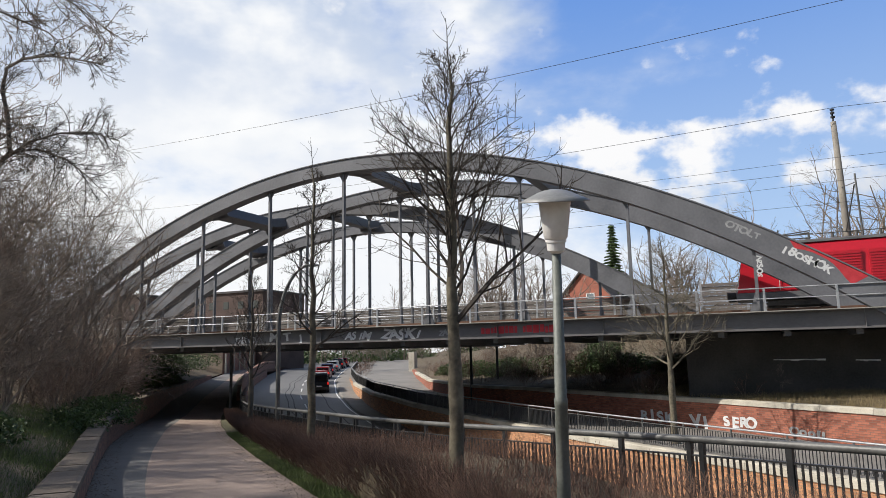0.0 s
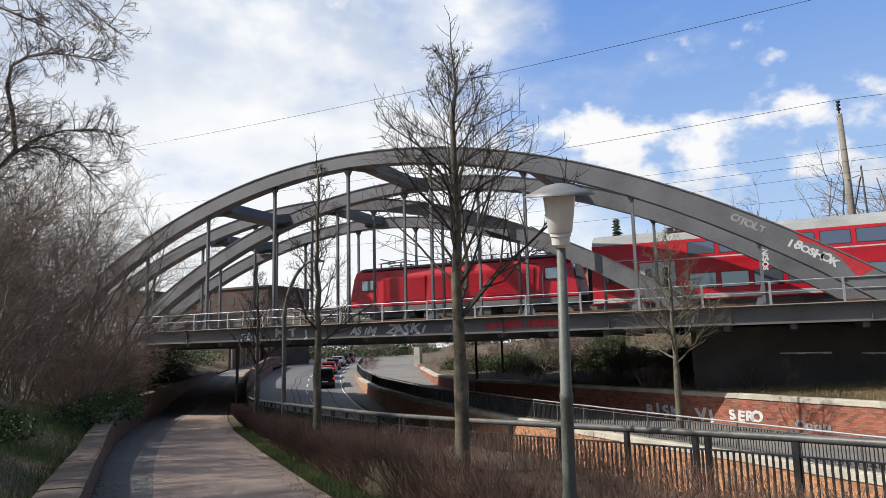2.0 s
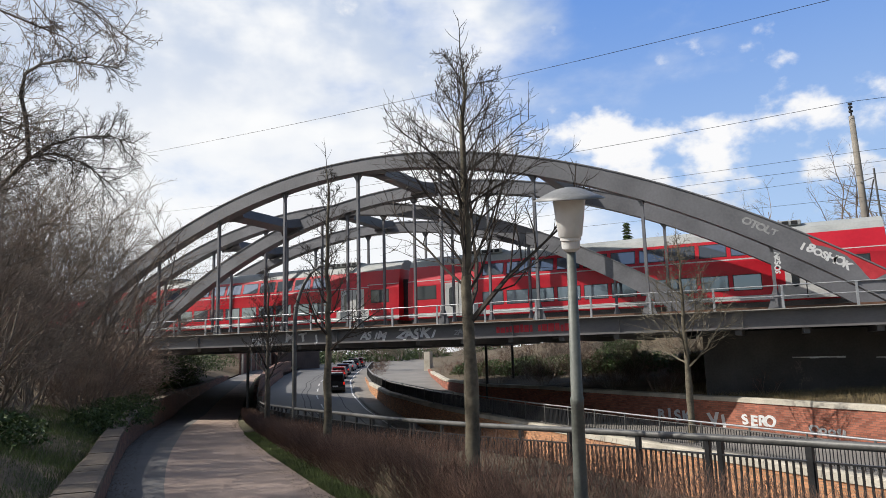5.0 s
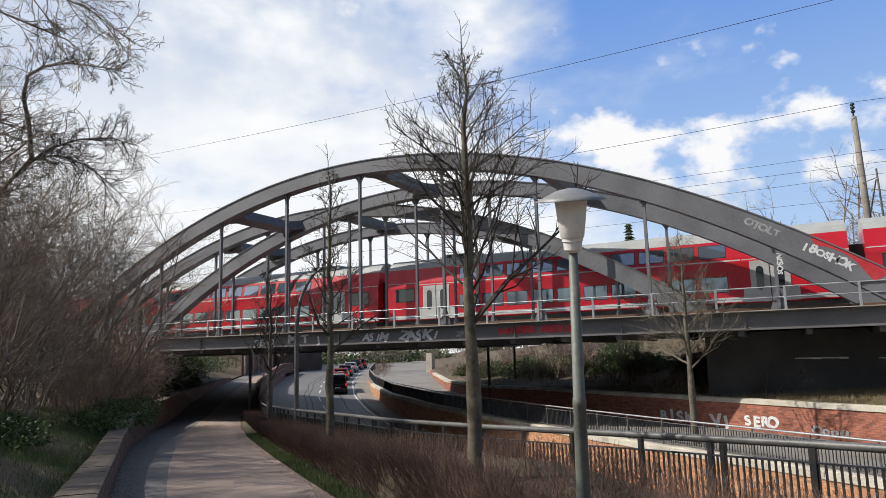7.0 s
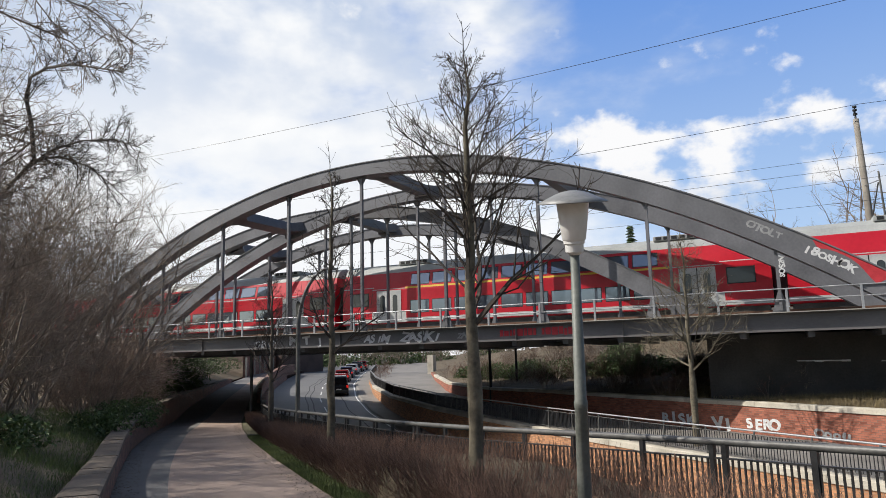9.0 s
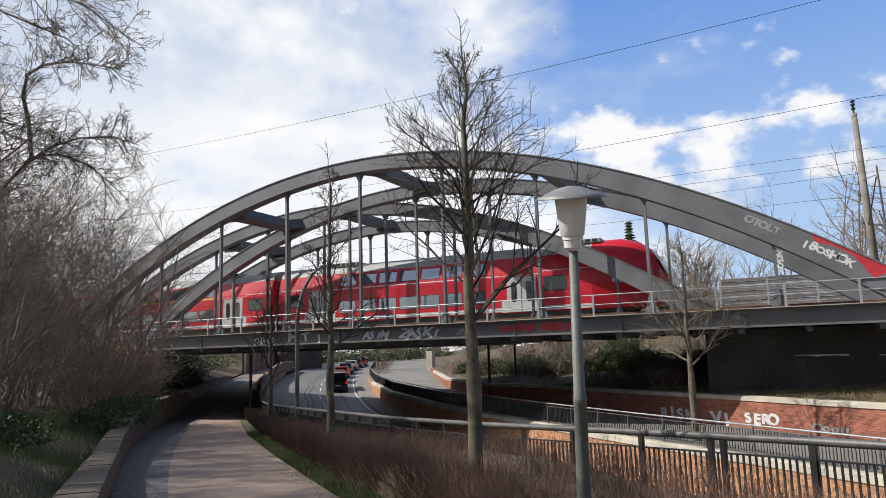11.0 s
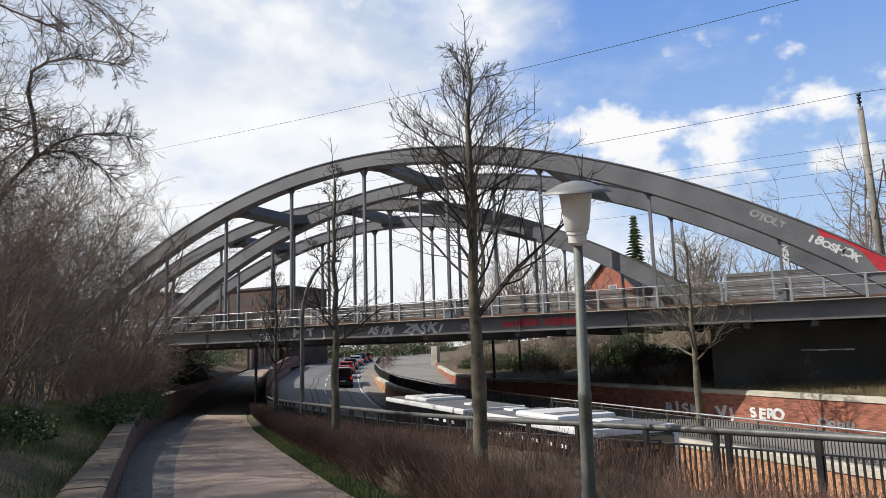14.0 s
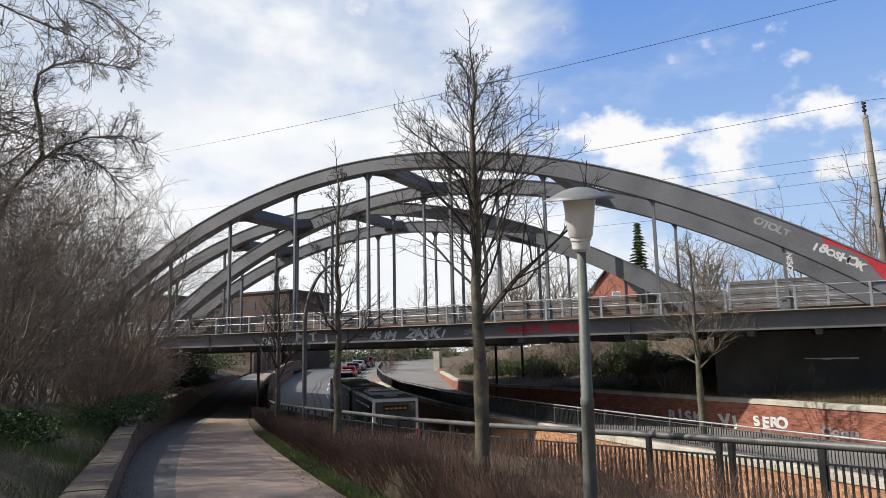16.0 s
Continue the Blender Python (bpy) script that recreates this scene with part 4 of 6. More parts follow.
# slatted barrier behind the far track
SLAT = material("weathered_slats", (0.085, 0.073, 0.064), (0.29, 0.26, 0.23), 1.0, 0.85, 0, 0.3, 12, 0.6, vary=0.25)
barrier = thing("slatted_barrier", "weathered grey slatted barrier with steel posts", "barrier")
slat_mesh = {}
for x0, x1, top in ((-63.2, -3.4, 4.92), (-3.3, 22, 5.52)):
    n = int((x1 - x0) / 2.6)
    for i in range(n):
        xa = x0 + i * 2.6
        bm = bmesh.new()
        box(bm, xa - 0.07, xa + 0.07, B1 + 0.92, B1 + 1.06, 2.62, top + 0.05)
        part("post", bm, RAIL_STEEL, barrier)
        k = 0
        z = 2.95
        while z < top - 0.1:
            key = "slat"
            if key not in slat_mesh:
                bm = bmesh.new()
                box(bm, -1.25, 1.25, -0.03, 0.03, 0, 0.175, 0.012)
                first_slat = part("slat", bm, SLAT, barrier)
                slat_mesh[key] = first_slat.data
                o = first_slat
            else:
                o = new("slat", slat_mesh[key])
                o.parent = barrier
            o.location = (xa + 1.3, B1 + 0.96 + 0.02 * ((k * 7) % 3 - 1), z)
            z += 0.19
            k += 1

# ---- black railing above the road ----
fence = thing("railing", "black iron railing with thick grey handrail along the underpass", "railing")
FH = 1.0
st = [-12 + 0.8 * i for i in range(86)]
v, f = sweep([AB(a, interp(FENCE_B, a), interp(FENCE_Z, a) + FH) for a in st], [(0.048 * math.cos(k * math.pi / 5), 0.048 * math.sin(k * math.pi / 5)) for k in range(10)])
part_mesh("handrail", mesh_from("handrail", v, f, GREY_IRON, True), fence, "worn grey tubular handrail")
for lift in (0.80, 0.10):
    v, f = sweep([AB(a, interp(FENCE_B, a), interp(FENCE_Z, a) + lift) for a in st], [(-0.022, -0.01), (0.022, -0.01), (0.022, 0.01), (-0.022, 0.01)])
    part_mesh("cross_rail", mesh_from("cross_rail", v, f, BLACK_IRON), fence)


def along(table, a0, a1, step):
    """Places at equal steps of true length along an edge."""
    a, out, left = a0, [], 0.0
    while a < a1:
        p, q = AB(a, interp(table, a)), AB(a + 0.02, interp(table, a + 0.02))
        if left <= 0:
            out.append((a, math.atan2(q.y - p.y, q.x - p.x)))
            left += step
        left -= (q - p).length
        a += 0.02
    return out


bm = bmesh.new()
box(bm, -0.011, 0.011, -0.011, 0.011, 0.10, 0.80)
bar_me = bpy.data.meshes.new("bar")
bm.to_mesh(bar_me)
bm.free()
bar_me.materials.append(BLACK_IRON)
bar_places = along(FENCE_B, 1.0, 56.0, 0.084)
for a, ang in bar_places[:300]:
    o = new("bar", bar_me)
    o.parent = fence
    o.matrix_basis = Matrix.Translation(AB(a, interp(FENCE_B, a), interp(FENCE_Z, a))) @ Matrix.Rotation(ang, 4, "Z")
v, f = [], []
for a, ang in bar_places[300:]:
    p = AB(a, interp(FENCE_B, a), interp(FENCE_Z, a))
    tube(v, f, [p + Vector((0, 0, 0.1)), p + Vector((0, 0, 0.8))], 0.016, 0.016, 4)
if v:
    part_mesh("lattice", mesh_from("lattice", v, f, BLACK_IRON), fence)["kind"] = "stuff"
bm = bmesh.new()
box(bm, -0.035, 0.035, -0.03, 0.03, -0.15, 0.985, 0.006)
fpost = bpy.data.meshes.new("post")
bm.to_mesh(fpost)
bm.free()
fpost.materials.append(BLACK_IRON)
for i, (a, ang) in enumerate(along(FENCE_B, -4.3, 56.0, 1.22)):
    for off in ((-0.09, 0.09) if i % 2 == 0 else (0.0,)):
        o = new("post", fpost)
        o.parent = fence
        o.matrix_basis = Matrix.Translation(AB(a, interp(FENCE_B, a), interp(FENCE_Z, a))) @ Matrix.Rotation(ang, 4, "Z") @ Matrix.Translation((off, 0, 0))

# ---- railing and copings of the far wall ----
far_rail = thing("railing", "grey steel railing with thin bars on the far wall", "railing")
fst = [2 + 0.8 * i for i in range(119)]
RAILH = 0.93
for lift, r, mat in ((RAILH, 0.03, RAIL_STEEL), (RAILH - 0.13, 0.016, GREY_IRON), (0.1, 0.016, GREY_IRON)):
    v, f = sweep([AB(a, interp(FAR_B, a) + 0.25, interp(FAR_Z, a) + lift) for a in fst], [(r * math.cos(k * math.pi / 4), r * math.sin(k * math.pi / 4)) for k in range(8)])
    part_mesh("handrail" if lift == RAILH else "cross_rail", mesh_from("handrail", v, f, mat, True), far_rail)
# grey steel bars coloured black, which puts the far stretch's shade into them
v, f = [], []
for a, ang in along(FAR_B, 4.0, 96.0, 0.11):
    p = AB(a, interp(FAR_B, a) + 0.25, interp(FAR_Z, a))
    tube(v, f, [p + Vector((0, 0, 0.1)), p + Vector((0, 0, RAILH - 0.13))], 0.018, 0.018, 4)
part_mesh("lattice", mesh_from("lattice", v, f, BLACK_IRON), far_rail)["kind"] = "stuff"
for a, ang in along(FAR_B, 4.0, 96.0, 2.0):
    bm = bmesh.new()
    box(bm, -0.025, 0.025, -0.02, 0.02, -0.02, RAILH)
    o = part("post", bm, GREY_IRON, far_rail)
    o.matrix_basis = Matrix.Translation(AB(a, interp(FAR_B, a) + 0.25, interp(FAR_Z, a))) @ Matrix.Rotation(ang, 4, "Z")


def coping(parent, table, ztab, lift, side, width, thick, a0, a1, length, mat, over=0.05):
    """A row of coping stones, each its own piece with a narrow joint."""
    cuts = along(table, a0, a1, length)
    for (a, _), (b, _) in zip(cuts, cuts[1:]):
        b -= 0.012
        v = []
        j = 0.006 * math.sin(a * 37)
        for s in (a, (a + b) / 2, b):
            e = interp(table, s)
            z = interp(ztab, s) + (lift(s) if callable(lift) else lift) + j
            for u, w in ((-over * side, 0), (-over * side, thick * 0.85), (0.02 * side, thick), (width * side - 0.02 * side, thick), (width * side + over * side, thick * 0.85), (width * side + over * side, 0)):
                v.append(AB(s, e + u, z + w))
        f = [(r * 6 + k, r * 6 + (k + 1) % 6, r * 6 + 6 + (k + 1) % 6, r * 6 + 6 + k) for r in range(2) for k in range(6)]
        f += [(5, 4, 3, 2, 1, 0), (12, 13, 14, 15, 16, 17)]
        part_mesh("coping_stone", mesh_from("coping_stone", v, f, mat), parent)


COPING = material("pale_coping_concrete", (0.30, 0.27, 0.21), (0.62, 0.57, 0.47), 1.0, 0.85, 0, 0.35, 18, 0.7, vary=0.12)
OLDSTONE = material("old_mossy_coping", (0.07, 0.056, 0.042), (0.19, 0.15, 0.115), 1.6, 0.9, 0, 0.4, 20, 0.7, vary=0.18)
coping(far_wall, FAR_B, FAR_Z, -0.22, 1, 0.4, 0.24, 4, 70, 1.9, COPING)
coping(red_wall, RED_B, FAR_Z, lambda s: interp(RED_H, s) - 0.2, 1, 0.4, 0.2, 2, 74, 1.95, COPING)
coping(left_wall, PATH_L, PATH_Z, lambda s: interp(WALL_H, s) - 0.1, -1, 0.42, 0.11, 2, 74, 0.9, OLDSTONE, 0.03)
coping(near_wall, FENCE_B, FENCE_Z, -0.06, 1, 0.3, 0.1, -6, 60, 1.6, CONCRETE)

# column under the bridge beside the path
bm = bmesh.new()
rod(bm, AB(44.5, 2.35, -2.3), AB(44.5, 2.35, 2.2), 0.09, 0.09, 12)
tagged(part("steel_column", bm, BLACK_IRON, None), "black steel column under the bridge beside the path", "column")

# ---- post lamp by the hedge ----
OPAL = material("opal_lamp_shade", (0.66, 0.64, 0.60), (0.80, 0.79, 0.76), 2, 0.35, 0, 0.02, 20)
HAT = material("grey_lamp_hat", (0.16, 0.16, 0.155), (0.28, 0.28, 0.27), 4, 0.5, 0.2, 0.1, 30)
foot, head = Vector((-1.97, 7.02, -0.75)), Vector((-1.735, 6.33, 2.56))
lean = (head - foot).to_track_quat("Z", "Y").to_matrix().to_4x4()
lamp = thing("street_lamp", "grey-green post lamp with white opal shade and flat hat", "street lamp", Matrix.Translation(foot) @ lean)
H = (head - foot).length
bm = bmesh.new()
turned(bm, [(0.075, 0), (0.075, 0.9), (0.068, 0.95), (0.062, 1.85), (0.066, 1.86), (0.066, 1.92), (0.058, 1.93), (0.042, H - 0.02)], 20)
part("post", bm, POST_GREEN, lamp, "weathered grey-green steel post", True)
bm = bmesh.new()
turned(bm, [(0.05, H - 0.05), (0.085, H - 0.02), (0.088, H + 0.05), (0.10, H + 0.06), (0.10, H + 0.085)], 24)
part("collar", bm, OPAL, lamp)
bm = bmesh.new()
turned(bm, [(0.10, H + 0.085), (0.112, H + 0.10), (0.135, H + 0.28), (0.155, H + 0.46), (0.155, H + 0.47)], 32)
part("shade", bm, OPAL, lamp, "white opal lamp shade", True)
bm = bmesh.new()
turned(bm, [(0.15, H + 0.455), (0.333, H + 0.440), (0.336, H + 0.448), (0.26, H + 0.485), (0.155, H + 0.535), (0.09, H + 0.555), (0.02, H + 0.565)], 36)
part("hat", bm, HAT, lamp, "flat conical grey metal hat", True)

# ---- curved road lamp beside the railing ----
pole = thing("street_lamp", "tall slender street lamp with curved arm", "street lamp")
base = AB(26.0, 3.02, -1.35)
arm = [base + Vector(o) for o in ((0, 0, 0), (0, 0, 2), (0, 0, 4.0))]
for i in range(1, 9):
    k = i / 8 * math.pi / 2.4
    arm.append(base + Vector((0.85, 0.45, 0)) * (1.35 * (1 - math.cos(k))) + Vector((0, 0, 4.0 + 2.35 * math.sin(k))))
v, f = [], []
tube(v, f, arm, 0.085, 0.05, 10)
part_mesh("pole", mesh_from("pole", v, f, GREY_IRON, True), pole)
bm = bmesh.new()
m = Matrix.Translation(arm[-1] + Vector((0.2, 0.1, 0.0))) @ Matrix.Rotation(radians(28), 4, "Z") @ Matrix.Diagonal((0.62, 0.2, 0.12, 1))
bmesh.ops.create_uvsphere(bm, u_segments=14, v_segments=8, radius=0.5, matrix=m)
part("lamp_head", bm, HAT, pole, "", True)

# ---- overhead line ----
MAST = material("concrete_mast", (0.17, 0.15, 0.125), (0.31, 0.28, 0.235), 1.5, 0.85, 0, 0.2, 20)
mast = thing("catenary_mast", "weathered concrete overhead-line mast with steel arm", "mast")
bm = bmesh.new()
rod(bm, (4.95, 45.3, 2.6), (4.75, 45.2, 14.6), 0.24, 0.15, 12)
part("mast_pole", bm, MAST, mast, "", True)
bm = bmesh.new()
rod(bm, (4.75, 45.2, 14.5), (4.75, 45.2, 15.4), 0.06, 0.03, 8)
rod(bm, (4.75, 45.4, 15.0), (4.6, 44.6, 15.0), 0.03, 0.03, 8)
for z in (14.85, 15.1, 15.3):
    rod(bm, (4.75, 45.2, z), (4.75, 45.2, z + 0.1), 0.12, 0.12, 10)
part("insulator", bm, BLACK_IRON, mast)
bm = bmesh.new()
rod(bm, (4.8, 45.1, 8.0), (4.8, 39.7, 9.6), 0.035, 0.035, 8)
rod(bm, (4.8, 45.1, 10.6), (4.8, 39.7, 9.7), 0.025, 0.025, 8)
rod(bm, (5.6, 44.9, 7.0), (5.5, 44.9, 11.3), 0.06, 0.05, 8)
part("bracket_arm", bm, GREY_IRON, mast)


def wire(y, z, r=0.018, x0=-150.0, x1=90.0, sag=0.5, span=60.0, anchor=4.8):
    pts = []
    x = x0
    while x <= x1:
        k = ((x - anchor) / span) % 1.0
        pts.append(Vector((x, y, z - 4 * sag * k * (1 - k))))
        x += 2.5
    v, f = [], []
    tube(v, f, pts, r, r, 5)
    ob = new("overhead_wire", mesh_from("overhead_wire", v, f, BLACK_IRON))
    return tagged(ob, "thin dark overhead railway wire", "wire", "overhead wires")


wire(33.0, 16.55, 0.013, sag=0.6)
wire(44.6, 15.3, 0.014, sag=0.6)
wire(44.0, 12.15, 0.010, sag=0.15)
wire(44.0, 11.45, 0.011, sag=0.1)
wire(39.7, 9.9, 0.009, sag=0.3)
wire(39.7, 8.75, 0.009, sag=0.02)

# ---- paint on the bridge and wall ----
SPRAY = material("white_spray_paint", (0.55, 0.55, 0.54), (0.82, 0.82, 0.80), 3, 0.7, 0, 0.05, 30)
SPRAY_DIM = material("faded_spray_paint", (0.22, 0.22, 0.22), (0.46, 0.46, 0.45), 3, 0.7, 0, 0.05, 30)
SPRAY_RED = material("red_spray_paint", (0.42, 0.02, 0.03), (0.62, 0.05, 0.06), 3, 0.6, 0, 0.05, 30)


LETTERS = {}


def lettering(text, size, m, mat, label, stretch=1.0, shear=0.0):
    """Sprayed letters, each its own uneven piece, centred on the pose m."""
    g = thing("graffiti", label, "graffiti", m, "sprayed graffiti")
    rl = random.Random(text)
    step = 0.57 * size * stretch
    for i, ch in enumerate(text):
        if ch == " ":
            continue
        if ch not in LETTERS:
            cu = bpy.data.curves.new("letter", "FONT")
            cu.body, cu.size, cu.align_x = ch, 1.0, "CENTER"
            cu.offset, cu.extrude, cu.resolution_u = 0.042, 0.004, 3
            tmp = bpy.data.objects.new("tmp", cu)
            LETTERS[ch] = bpy.data.meshes.new_from_object(tmp)
            bpy.data.objects.remove(tmp)
        me = LETTERS[ch].copy()
        me.materials.clear()
        me.materials.append(mat)
        for v in me.vertices:
            x, y = v.co.x, v.co.y
            v.co.x = x + shear * y + 0.05 * noise.noise(Vector((x * 3, y * 3, i * 5.1)))
            v.co.y = y + 0.07 * noise.noise(Vector((x * 3, y * 3, i * 5.1 + 40)))
        o = part_mesh("letter", me, g)
        k = size * rl.uniform(0.85, 1.15)
        o.matrix_basis = Matrix.Translation(((i - (len(text) - 1) / 2) * step, rl.uniform(-0.06, 0.06) * size, 0)) @ Matrix.Rotation(rl.uniform(-0.2, 0.2), 4, "Z") @ Matrix.Diagonal((k * stretch, k, 1, 1))
    return g


FACE = Matrix.Rotation(radians(90), 4, "X")
GY = A0 - 0.112
for text, x, z, size, mat, st_, sh in (("DENO", -26.3, 2.33, 0.5, SPRAY, 1.2, 0.1), ("M T J", -23.4, 2.33, 0.58, SPRAY, 1.35, 0.0), ("ASIM", -19.0, 2.33, 0.55, SPRAY, 1.1, 0.2), ("ZASKI", -16.4, 2.32, 0.62, SPRAY, 1.25, 0.2), ("ZA", -14.1, 2.4, 0.35, SPRAY_DIM, 1.1, 0.2)):
    lettering(text, size, Matrix.Translation((x, GY, z)) @ FACE, mat, "white sprayed letters on the grey girder", st_, sh)
tag_red = thing("graffiti", "faded red sprayed words on the grey girder", "graffiti", group="sprayed graffiti")
rng = random.Random(3)
x = -12.1
while x < -8.7:
    w = rng.uniform(0.12, 0.3)
    if not -10.35 < x < -10.1:
        bm = bmesh.new()
        box(bm, x, x + w, GY - 0.004, GY + 0.004, 2.36 + rng.uniform(0, 0.06), 2.72 + rng.uniform(-0.08, 0.05))
        part("bar", bm, SPRAY_RED, tag_red)
    x += w + 0.05
# on the arch: slanting with the rib
def arch_frame(x, drop, y, centre=-19.55, crest=11.97, rise=0.0143):
    s = -2 * rise * (x - centre)
    n = Vector((-s, 0, 1)).normalized()
    p = Vector((x, 0, arch_z(x, centre, crest, rise))) - n * drop
    return Matrix.Translation((p.x, y, p.z)) @ Matrix.Rotation(-math.atan(s), 4, "Y") @ FACE


AY = A0 - 0.296
lettering("18OSHOK", 0.42, arch_frame(2.0, 0.62, AY), SPRAY, "white sprayed letters on the grey arch", 1.15)
lettering("OTOLT", 0.4, arch_frame(-0.2, 0.55, AY), SPRAY_DIM, "faint sprayed letters on the grey arch", 1.2)
lettering("NZSOS", 0.3, Matrix.Translation((-0.02, A0 - 0.14, 4.75)) @ Matrix.Rotation(radians(90), 4, "Y") @ FACE, SPRAY, "white sprayed letters down the hanger")
v, f = [], []
xs = [1.3 + 0.25 * i for i in range(11)]
for i, x in enumerate(xs):
    up, dn = 0.06, (0.16 + 0.5 * (0.5 + 0.5 * math.sin(x * 2.1)) ** 1.5 if i not in (0, 10) else 0.10)
    for d in (up, dn):
        v.append((arch_frame(x, d, AY + 0.003)).translation)
f = [(2 * i, 2 * i + 1, 2 * i + 3, 2 * i + 2) for i in range(10)]
tagged(new("graffiti", mesh_from("graffiti", v, f, SPRAY_RED)), "red spray paint patch on the grey arch", "graffiti", "sprayed graffiti")


def wall_frame(a, lift):
    p, q = AB(a + 0.3, interp(RED_B, a + 0.3)), AB(a - 0.3, interp(RED_B, a - 0.3))
    ang = math.atan2(q.y - p.y, q.x - p.x)
    c = (p + q) / 2
    n = Vector((math.sin(ang), -math.cos(ang), 0))
    c = c + n * 0.012
    return Matrix.Translation((c.x, c.y, interp(FAR_Z, a) + lift)) @ Matrix.Rotation(ang, 4, "Z") @ FACE


lettering("RISK", 0.70, wall_frame(27.5, 0.12), SPRAY, "pale sprayed letters on the red brick wall", 1.3)
lettering("V1", 0.72, wall_frame(24.9, 0.08), SPRAY, "white sprayed letters on the red brick wall", 1.3)
lettering("SERO", 0.60, wall_frame(22.9, 0.22), SPRAY, "bold white sprayed letters on the red brick wall", 1.2)
lettering("Ooou", 0.48, wall_frame(19.9, 0.16), SPRAY_DIM, "thin faded sprayed letters on the red brick wall", 1.3)

# ---- the train ----
RED = material("traffic_red_paint", (0.45, 0.010, 0.022), (0.62, 0.020, 0.036), 0.35, 0.33, 0, 0.03, 6, 0.7)
ROOF = material("dusty_grey_roof", (0.26, 0.27, 0.26), (0.44, 0.45, 0.43), 0.8, 0.6, 0, 0.1, 10, 0.6)
PALE = material("light_grey_band", (0.42, 0.42, 0.40), (0.62, 0.62, 0.59), 0.8, 0.5, 0, 0.05, 10)
SKIRT = material("dusty_underframe", (0.05, 0.048, 0.045), (0.13, 0.12, 0.11), 1.0, 0.7, 0.1, 0.2, 12)
LOCO_GREY = material("grey_locomotive_frame", (0.10, 0.105, 0.11), (0.20, 0.20, 0.205), 1.0, 0.6, 0.1, 0.15, 12)
YELLOW = material("yellow_class_stripe", (0.65, 0.40, 0.03), (0.78, 0.5, 0.05), 2, 0.5, 0, 0.02, 10)
PANE = glass("train_window_glass", (0.26, 0.31, 0.37), 0.05, 0.7)
DOORGLASS = glass("door_glass", (0.03, 0.035, 0.04), 0.08)
RUBBER = material("black_rubber", (0.008, 0.008, 0.008), (0.03, 0.03, 0.03), 3, 0.7, 0, 0.2, 20)
HALF = [(1.30, 0.55), (1.39, 0.62), (1.39, 2.72), (1.34, 3.0), (1.10, 3.92)]
CROWN = [(1.10, 3.92), (0.86, 4.30), (0.45, 4.55), (0.0, 4.63)]


def shell(section, x0, x1, mat, name, parent, label="", caps=True, shift=None):
    """An open section of (y, z) points, mirrored, drawn out along x."""
    ring = section + [(-y, z) for y, z in reversed(section) if y > 0]
    n = len(ring)
    v = [(x, y, z) for x in (x0, x1) for y, z in ring]
    if shift:
        v = [shift(p) for p in v]
    f = [(j, j + 1, n + j + 1, n + j) for j in range(n - 1)]
    if caps:
        f += [tuple(range(n))[::-1], tuple(range(n, 2 * n))]
    return part_mesh(name, mesh_from(name, v, f, mat), parent, label)


def side_y(z):
    return interp([(z_, y_) for y_, z_ in HALF], z)


def panel(x0, x1, z0, z1, mat, name, parent, out=0.012, thick=0.03, label=""):
    """Slabs that follow the coach side, one on each side; returns the near one."""
    for s in (-1, 1):
        v = []
        for x in (x0, x1):
            for z in (z0, z1):
                y = side_y(z)
                v += [(x, s * (y + out), z), (x, s * (y - thick), z)]
        f = [(0, 1, 3, 2), (4, 6, 7, 5), (0, 2, 6, 4), (1, 5, 7, 3), (2, 3, 7, 6), (0, 4, 5, 1)]
        ob = part_mesh(name, mesh_from(name, v, f, mat), parent, label)
    return ob


def oval_pane(cx, z0, z1, half_w, mat, parent):
    """Narrow upright pane with round ends, one on each side of the coach."""
    for sgn in (-1, 1):
        ring = []
        for k in range(12):
            t = math.pi * k / 11
            ring.append((cx + half_w * math.cos(t), z1 - half_w + half_w * math.sin(t)))
        for k in range(12):
            t = math.pi + math.pi * k / 11
            ring.append((cx + half_w * math.cos(t), z0 + half_w + half_w * math.sin(t)))
        n = len(ring)
        v = [(x, sgn * (side_y(z) + o), z) for o in (0.034, 0.0) for x, z in ring]
        f = [tuple(range(n)), tuple(range(n, 2 * n))[::-1]] + [(i, (i + 1) % n, n + (i + 1) % n, n + i) for i in range(n)]
        part_mesh("door_window", mesh_from("door_window", v, f, mat), parent)


def coach_end_door(parent, x0):
    w = 1.9
    panel(x0 - 0.35, x0 + w + 0.35, 0.62, 2.86, PALE, "door_surround", parent, 0.008)
    for k in (0, 1):
        door = panel(x0 + 0.02 + k * w / 2, x0 + w / 2 - 0.02 + k * w / 2, 0.64, 2.74, PALE, "door", parent, 0.022, label="light grey sliding door")
        oval_pane(x0 + w / 4 + k * w / 2, 1.22, 2.45, 0.17, DOORGLASS, parent)
    panel(x0 + w / 2 - 0.025, x0 + w / 2 + 0.025, 0.66, 2.72, RUBBER, "door_seal", parent, 0.024)


def bogie(parent, x):
    b = part("bogie", box(bmesh.new(), x - 1.7, x + 1.7, -1.15, 1.15, 0.42, 0.72, 0.03), SKIRT, parent)
    for dx in (-1.25, 1.25):
        for s in (-1, 1):
            bm = bmesh.new()
            rod(bm, (x + dx, s * 0.70, 0.46), (x + dx, s * 0.83, 0.46), 0.46, 0.46, 20)
            part("wheel", bm, SKIRT, b)


